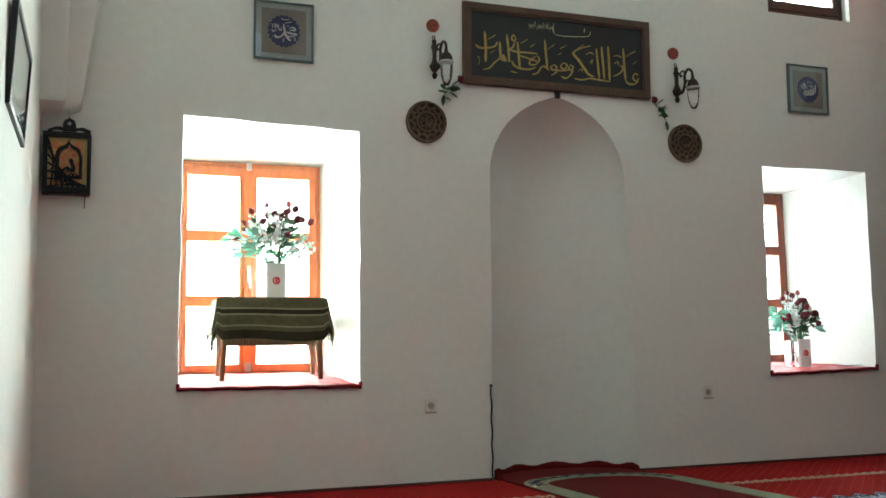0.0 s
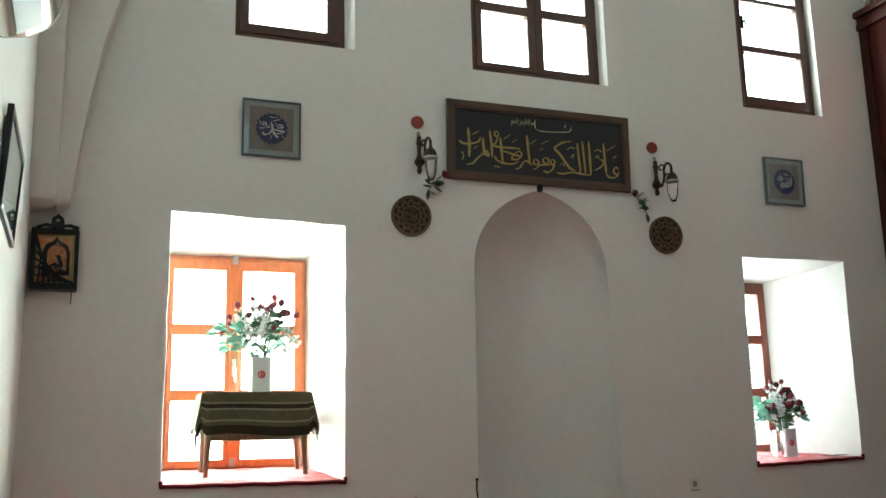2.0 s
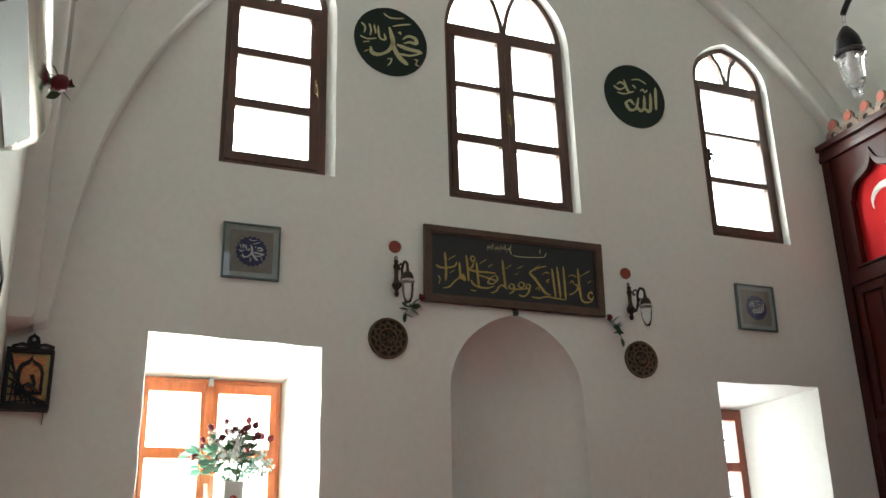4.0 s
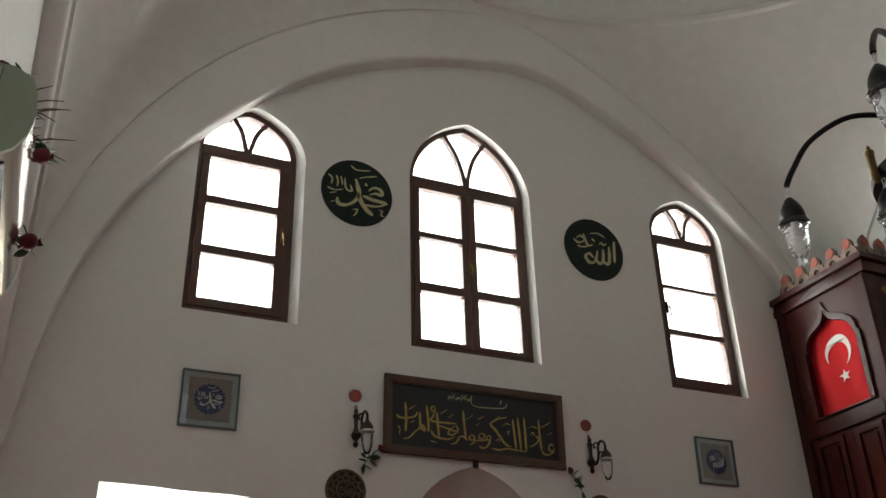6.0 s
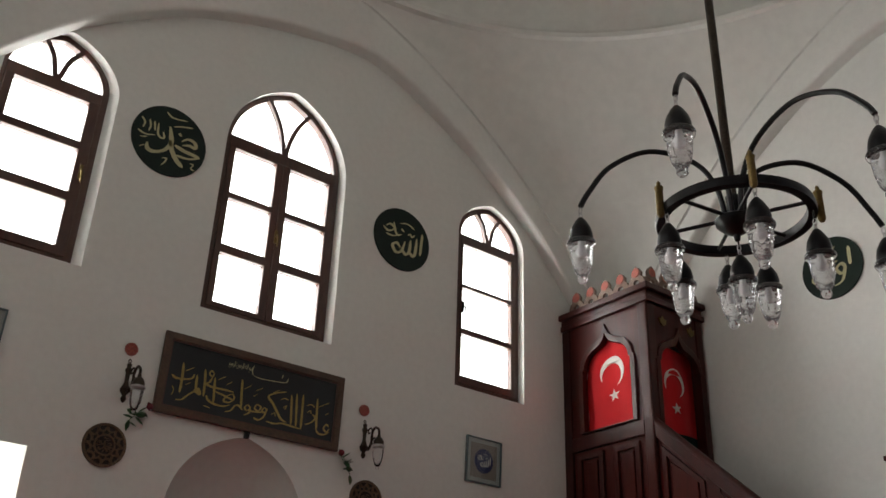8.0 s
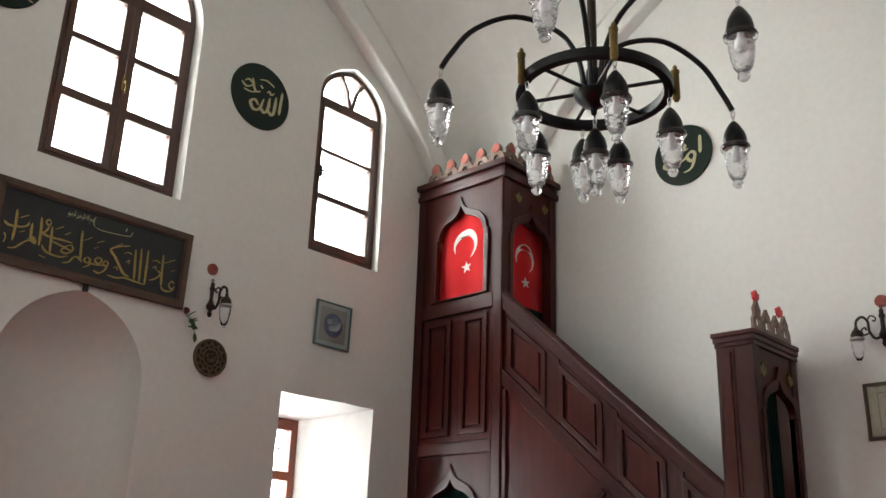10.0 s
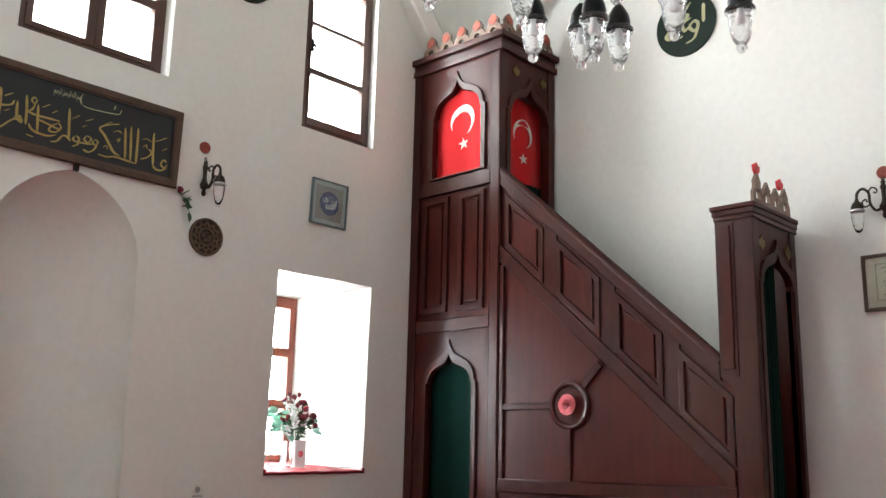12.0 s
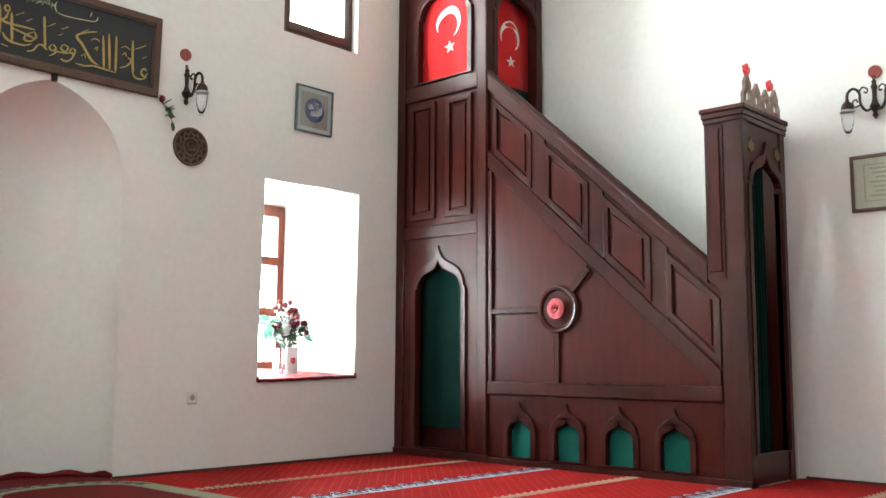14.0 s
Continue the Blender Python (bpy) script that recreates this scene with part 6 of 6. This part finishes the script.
def rose_spray(name_label, start, tips, rose, seed, size=0.058):
    t = thing("rose_spray", name_label, "artificial flower", start, "rose sprays")
    rnd = random.Random(seed)
    s = Vector(start)
    for tip in tips:
        e = Vector(tip)
        bm = new_bm()
        tube(bm, smooth_line([s, s.lerp(e, 0.5) + Vector((0, -0.01, 0.01)), e], 4), 0.0028, 5)
        part("stem", bm, LEAF, t)
        for k in range(6):
            p = s.lerp(e, 0.40 + 0.12 * k)
            bit("leaf", LEAF_ME, LEAF, t, p, (rnd.uniform(-1, 1), rnd.uniform(-0.7, 0.1), rnd.uniform(-0.9, 0.5)), size * rnd.uniform(1.0, 1.5), rnd.uniform(-0.7, 0.7))
    for p, sc in rose:
        bit("rose", ROSE_ME, PETAL_RED, t, p, (rnd.uniform(-0.5, 0.5), -1, rnd.uniform(-0.4, 0.4)), sc, 0.0, "dark red rose")


rose_spray("artificial rose spray tucked behind the frame corner", (-0.775, -0.02, 2.765), [(-0.855, -0.05, 2.690), (-0.90, -0.04, 2.635)], [((-0.775, -0.03, 2.765), 0.045)], 2)
rose_spray("artificial rose spray tucked behind the frame corner", (0.795, -0.02, 2.735), [(0.865, -0.05, 2.655), (0.90, -0.04, 2.590)], [((0.795, -0.03, 2.735), 0.045)], 5)


def boss_rose():
    t = thing("silk_rose", "coral pink silk rose fixed on the round boss", "artificial flower", (MX - 0.02, -1.815, 1.24))
    rnd = random.Random(6)
    c = Vector((MX + 0.008, -1.815, 1.240))
    for ring, count, r, lift in ((0, 3, 0.014, 0.060), (1, 5, 0.040, 0.050), (2, 7, 0.070, 0.030)):
        for k in range(count):
            a = 2 * math.pi * k / count + ring * 0.5
            bm = new_bm()
            n = 5
            grid = []
            for i in range(n + 1):
                row = []
                for j in range(n + 1):
                    s, q = (i / n - 0.5) * 1.5, j / n
                    rad = r * (0.25 + 0.75 * q) + 0.012 * q
                    ang = a + s * (1.5 - 0.32 * ring) * math.sin(q * 1.9 + 0.35)
                    row.append(bm.verts.new(c + Vector((-lift * math.sin(q * 1.7) - 0.006 * rnd.random(), rad * math.cos(ang), rad * math.sin(ang)))))
                grid.append(row)
            for p, q2 in zip(grid, grid[1:]):
                for j in range(n):
                    bm.faces.new((p[j], p[j + 1], q2[j + 1], q2[j]))
            part("petal", bm, PETAL_PINK, t, smooth=True)


boss_rose()


# ---------------------------------------------------------------- corner box and air conditioner
def corner_box():
    """A small openwork case with a decorated page, hung in the corner."""
    t = thing("openwork_case", "black openwork wooden case with a red and gold page", "wall case", (-3.33, 0.0, 1.85))
    u0, u1, v0, v1, dep = -3.452, -3.185, 1.850, 2.205, 0.095
    bm = new_bm()
    plate(bm, rect(u0, u1, v0, v1), [rect(u0 + 0.030, u1 - 0.018, v0 + 0.030, v1 - 0.024)], on_front, dep - 0.012, dep, 0.004)
    part("front_frame", bm, BLACK_IRON, t)
    for a, b, c, d in ((u0, u1, v0 - 0.010, v0 - 0.0002), (u0, u1, v1 + 0.0002, v1 + 0.010)):
        bm = new_bm()
        box(bm, a, b, -dep, -0.001, c, d, 0.002)
        part("shelf", bm, BLACK_IRON, t)
    bm = new_bm()
    plate(bm, rect(u0 + 0.02, u1 - 0.01, v0 + 0.01, v1 - 0.01), [], on_front, dep - 0.030, dep - 0.024)
    page = part("page", bm, PAGE_BORDER, t, "gold bordered page")
    bm = new_bm()
    plate(bm, rect(u0 + 0.045, u1 - 0.040, v0 + 0.035, v1 - 0.045), [], on_front, dep - 0.024, dep - 0.022)
    part("painted_field", bm, RED_GOLD_PAGE, page, "red and gold ornament")
    m, w = (u0 + u1) / 2 + 0.012, 0.088
    bm = new_bm()
    o = ogee(m, w * 1.75, 1.930, 2.060, 2.172)
    plate(bm, o, [ogee(m + 0.004, w * 1.25, 1.950, 2.055, 2.140)], on_front, dep - 0.012, dep - 0.004)
    stroke(bm, [(m - 0.06, 1.92), (m - 0.02, 1.99), (m + 0.03, 1.98), (m + 0.01, 2.05)], 0.022, on_front, dep - 0.012, dep - 0.003, 4, False)
    part("ogee_tracery", bm, BLACK_IRON, t)
    bm = new_bm()
    rnd = random.Random(3)
    for i in range(7):
        s = i / 6
        stroke(bm, [(u0 + 0.03, v0 + 0.29 * (1 - s) + 0.03), (u0 + 0.06 + 0.10 * s, v0 + 0.14 * (1 - s) + 0.045), (u0 + 0.05 + 0.19 * s, v0 + 0.03)], 0.011, on_front, dep - 0.012, dep - 0.003, 4, False)
    for i in range(9):
        a, b = u0 + 0.04 + rnd.uniform(0, 0.12), v0 + 0.04 + rnd.uniform(0, 0.10)
        stroke(bm, [(a, b), (a + 0.022, b + 0.026), (a + 0.04, b + 0.004), (a + 0.018, b - 0.004)], 0.009, on_front, dep - 0.012, dep - 0.004, 3, False)
    stroke(bm, [(u0 + 0.032, v1 - 0.05), (u0 + 0.075, v0 + 0.17), (u0 + 0.16, v0 + 0.075), (u1 - 0.02, v0 + 0.034)], 0.016, on_front, dep - 0.012, dep - 0.001, 6, False)
    part("vine_tracery", bm, BLACK_IRON, t, "black carved vine tracery")
    # openwork side towards the room
    for k, (a, b) in enumerate(((0.0, 0.008), (dep - 0.020, dep - 0.013))):
        bm = new_bm()
        box(bm, u1 - 0.004, u1 + 0.004, -b - 0.001, -a - 0.001, v0, v1)
        part("side_post", bm, BLACK_IRON, t)
    bm = new_bm()
    sidep = lambda a, b, d: (u1 + d, -a, b)
    for i in range(6):
        z = v0 + 0.02 + i * 0.056
        for s in (-1, 1):
            stroke(bm, [(0.045 + s * 0.036, z), (0.045, z + 0.028), (0.045 + s * 0.036, z + 0.054)], 0.013, sidep, -0.004, 0.004, 4, False)
    part("side_tracery", bm, BLACK_IRON, t)
    bm = new_bm()
    for s in (-1, 1):
        stroke(bm, [(m + s * 0.12, v1 + 0.012), (m + s * 0.07, v1 + 0.030), (m + s * 0.035, v1 + 0.028), (m, v1 + 0.055)], 0.026, on_front, dep - 0.014, dep - 0.002, 5, False)
    plate(bm, ogee(m, 0.075, v1 + 0.012, v1 + 0.050, v1 + 0.108), [circle(m, v1 + 0.060, 0.012, 14)], on_front, dep - 0.014, dep)
    part("crown", bm, BLACK_IRON, t, "pierced black crown")
    bm = new_bm()
    bmesh.ops.create_uvsphere(bm, u_segments=12, v_segments=8, radius=0.0115, matrix=Matrix.Translation((m, -dep + 0.006, v1 + 0.060)))
    part("stud", bm, STEEL, t, "bright metal stud", smooth=True)
    bm = new_bm()
    tube(bm, [(u1 - 0.025, -0.05, v0 - 0.010), (u1 - 0.028, -0.05, v0 - 0.09)], 0.003, 5)
    part("cord", bm, BLACK_PLASTIC, t)


corner_box()


def air_conditioner():
    y0, y1, z0, z1 = -4.06, -3.10, 2.150, 2.450
    t = thing("air_conditioner", "wall air conditioner with mirror-bright cover and pale green end", "air conditioner", (XL, (y0 + y1) / 2, z0))
    prof = [(0.0, z0 + 0.01), (0.06, z0), (0.13, z0 + 0.012), (0.185, z0 + 0.05), (0.213, z0 + 0.10), (0.222, z0 + 0.16), (0.215, z0 + 0.23), (0.195, z0 + 0.275), (0.15, z1), (0.0, z1)]
    along = lambda u, v, d: (XL + 0.001 + u, d, v)
    bm = new_bm()
    plate(bm, prof, [], along, y0 + 0.012, y1 - 0.012)
    part("casing", bm, CHROME, t, "mirror-bright pale gold casing", smooth=True)
    for d0, d1 in ((y0, y0 + 0.0118), (y1 - 0.0118, y1)):
        bm = new_bm()
        plate(bm, [(u * 1.01, v) for u, v in prof], [], along, d0, d1)
        part("end_cap", bm, PALE_GREEN, t, "pale green end cap")
    bm = new_bm()
    slot = [(0.095, z0 + 0.0005), (0.100, z0 - 0.006), (0.172, z0 + 0.034), (0.170, z0 + 0.044)]
    plate(bm, slot, [], along, y0 + 0.06, y1 - 0.06)
    part("air_slot", bm, BLACK_PLASTIC, t, "dark outlet slot")
    bm = new_bm()
    tube(bm, smooth_line([(XL + 0.125, y0 - 0.003, z1 - 0.01), (XL + 0.12, y0 - 0.003, z1 - 0.10), (XL + 0.115, y0 - 0.003, z1 - 0.17), (XL + 0.09, y0 - 0.003, z1 - 0.20)], 5), 0.0011, 5)
    part("cord", bm, DRY_STALK, t)
    fx = XL + 0.225
    rose_spray("artificial red rose on the air conditioner front", (fx, -3.42, z0 + 0.17), [(fx + 0.03, -3.38, z0 + 0.10)], [((fx + 0.035, -3.38, z0 + 0.11), 0.055)], 21, 0.045)
    rose_spray("artificial red rose on the air conditioner front", (fx, -3.78, z0 + 0.27), [(fx + 0.03, -3.76, z0 + 0.22)], [((fx + 0.03, -3.76, z0 + 0.20), 0.048)], 22, 0.035)
    rose_spray("artificial red and white roses on the air conditioner", (XL + 0.14, -4.0, z1 + 0.005), [(XL + 0.17, -3.96, z1 + 0.05)], [((XL + 0.13, -4.0, z1 + 0.01), 0.045)], 23, 0.035)
    d = thing("dry_stalks", "bundle of dry brown grass stalks on the air conditioner", "dried grass", (XL + 0.15, -3.9, z1))
    rnd = random.Random(9)
    for i in range(26):
        s = Vector((XL + 0.16 + rnd.uniform(-0.02, 0.03), -3.95 + 0.012 * i, z1 - 0.03))
        e = s + Vector((rnd.uniform(0.04, 0.16), rnd.uniform(-0.03, 0.08), rnd.uniform(0.0, 0.07)))
        bm = new_bm()
        tube(bm, [s, s.lerp(e, 0.6) + Vector((0, 0, 0.008)), e], [0.0022, 0.0022, 0.001], 4)
        part("stalk", bm, DRY_STALK, d)


air_conditioner()


# ---------------------------------------------------------------- chandelier
def chandelier():
    ax, ay, zr = 0.206, -4.191, 2.890
    t = thing("chandelier", "black iron ring chandelier with arched arms and crackled glass lamps", "chandelier", (ax, ay, zr))
    turn = radians(-54.1)
    at = lambda r, deg, z: Vector((ax + r * math.cos(radians(deg) + turn), ay + r * math.sin(radians(deg) + turn), z))
    bm = new_bm()
    tube(bm, [(ax, ay, zr + 0.02), (ax, ay, RING_Z + 2.95)], 0.021, 12)
    part("rod", bm, BRONZE, t, "long dark bronze hanging rod", smooth=True)
    bm = new_bm()
    lathe(bm, [(0.0, -0.11), (0.012, -0.10), (0.016, -0.075), (0.050, -0.055), (0.085, -0.020), (0.088, 0.0), (0.06, 0.018), (0.034, 0.03), (0.030, 0.12), (0.022, 0.13)], 24, (ax, ay, zr - 0.01))
    part("hub", bm, BLACK_IRON, t, smooth=True)
    bm = new_bm()
    prof = [(0.304, -0.021), (0.342, -0.021), (0.346, 0.0), (0.342, 0.021), (0.304, 0.021), (0.300, 0.0), (0.304, -0.021)]
    lathe(bm, prof, 64, (ax, ay, zr))
    bmesh.ops.remove_doubles(bm, verts=bm.verts, dist=0.0001)
    part("ring", bm, BLACK_IRON, t, "black iron ring", smooth=True)
    for k in range(6):
        bm = new_bm()
        tube(bm, [at(0.06, 45 + 60 * k, zr), at(0.304, 45 + 60 * k, zr)], 0.009, 8)
        part("spoke", bm, BLACK_IRON, t, smooth=True)

    def lamp(p):
        """A crackled glass lamp that hangs from p by two links; about 0.34 m long."""
        bm = new_bm()
        for j in range(2):
            c = p + Vector((0, 0, -0.018 - 0.026 * j))
            axis = Vector((1, 0, 0)) if j else Vector((0, 1, 0))
            tube(bm, [c + axis * 0.009 * math.cos(a) + Vector((0, 0, 0.017 * math.sin(a))) for a in [2 * math.pi * q / 10 for q in range(11)]], 0.0028, 5)
        part("link", bm, STEEL, t, smooth=True)
        z = p.z - 0.052
        K = 1.07
        bm = new_bm()
        lathe(bm, [(K * r_, K * h_) for r_, h_ in [(0.0, 0.0), (0.012, -0.003), (0.026, -0.022), (0.043, -0.055), (0.049, -0.085), (0.047, -0.108), (0.040, -0.110), (0.0, -0.108)]], 16, (p.x, p.y, z))
        cap = part("lamp_cap", bm, BLACK_IRON, t, "dark ribbed lamp cap", smooth=True)
        bm = new_bm()
        lathe(bm, [(K * r_, K * h_) for r_, h_ in [(0.040, -0.108), (0.058, -0.112), (0.061, -0.120), (0.058, -0.130), (0.046, -0.132)]], 20, (p.x, p.y, z))
        part("collar", bm, BULB_GLASS, cap, "clear glass collar", smooth=True).visible_shadow = False
        bm = new_bm()
        lathe(bm, [(K * r_, K * h_) for r_, h_ in [(0.047, -0.130), (0.047, -0.165), (0.043, -0.205), (0.034, -0.245), (0.023, -0.262), (0.014, -0.266), (0.021, -0.276), (0.022, -0.286), (0.013, -0.298), (0.0, -0.300)]], 18, (p.x, p.y, z))
        part("glass", bm, LAMP_GLASS, cap, "crackled drop glass", smooth=True).visible_shadow = False
        bm = new_bm()
        lathe(bm, [(K * r_, K * h_) for r_, h_ in [(0.0, -0.110), (0.009, -0.112), (0.010, -0.135), (0.017, -0.155), (0.018, -0.172), (0.010, -0.186), (0.0, -0.190)]], 12, (p.x, p.y, z))
        part("bulb", bm, CERAMIC, cap, "white lamp bulb", smooth=True)

    # the arms are bent by hand: each one's own lift and reach; none rise on the far side
    ARM_BEND = {0: (-0.13, -0.13), 3: (-0.06, -0.09), 4: (0.085, -0.02), 5: (0.0, -0.01)}
    for k in ARM_BEND:
        a = 15 + 60 * k
        rise, grow = ARM_BEND[k]
        bm = new_bm()
        pts = smooth_line([at(0.040, a, zr + 0.01), at(0.070, a, zr + 0.17), at(0.18 + 0.2 * grow, a, zr + 0.315 + 0.4 * rise), at(0.40 + 0.5 * grow, a, zr + 0.385 + 0.7 * rise), at(0.61 + 0.8 * grow, a, zr + 0.310 + 0.9 * rise), at(0.730 + grow, a, zr + 0.180 + rise), at(0.770 + grow, a, zr + 0.105 + rise)], 6)
        tube(bm, pts, 0.0125, 8)
        part("arm", bm, BLACK_IRON, t, "arched black iron arm", smooth=True)
        lamp(at(0.771 + grow, a, zr + 0.100 + rise))
    RING_LAMPS = ((0.323, 154, 0.02), (0.323, 88, 0.03), (0.323, 44, 0.02), (0.323, 14, 0.04), (0.323, 230, 0.03), (0.323, 299, 0.06), (0.040, 30, 0.11))
    TUBES = (156, 228, 308)
    # lamps under the ring and one under the hub, hung at slightly unequal lengths
    for reach, deg, drop in RING_LAMPS:
        p = at(reach, deg - math.degrees(turn), zr - drop)
        lamp(p)
        bm = new_bm()
        tube(bm, [p + Vector((0, 0, drop - 0.02)), p + Vector((0, 0, -0.004))], 0.004, 6)
        part("hook", bm, BLACK_IRON, t)
    for deg in TUBES:
        q = at(0.358, deg - math.degrees(turn), zr)
        bm = new_bm()
        lathe(bm, [(0.0, -0.075), (0.010, -0.072), (0.017, -0.060), (0.017, 0.062), (0.020, 0.066), (0.020, 0.078), (0.008, 0.084), (0.010, 0.098), (0.0, 0.112)], 12, (q.x, q.y, zr + 0.02))
        part("candle_tube", bm, BRASS, t, "small aged brass tube", smooth=True)


chandelier()
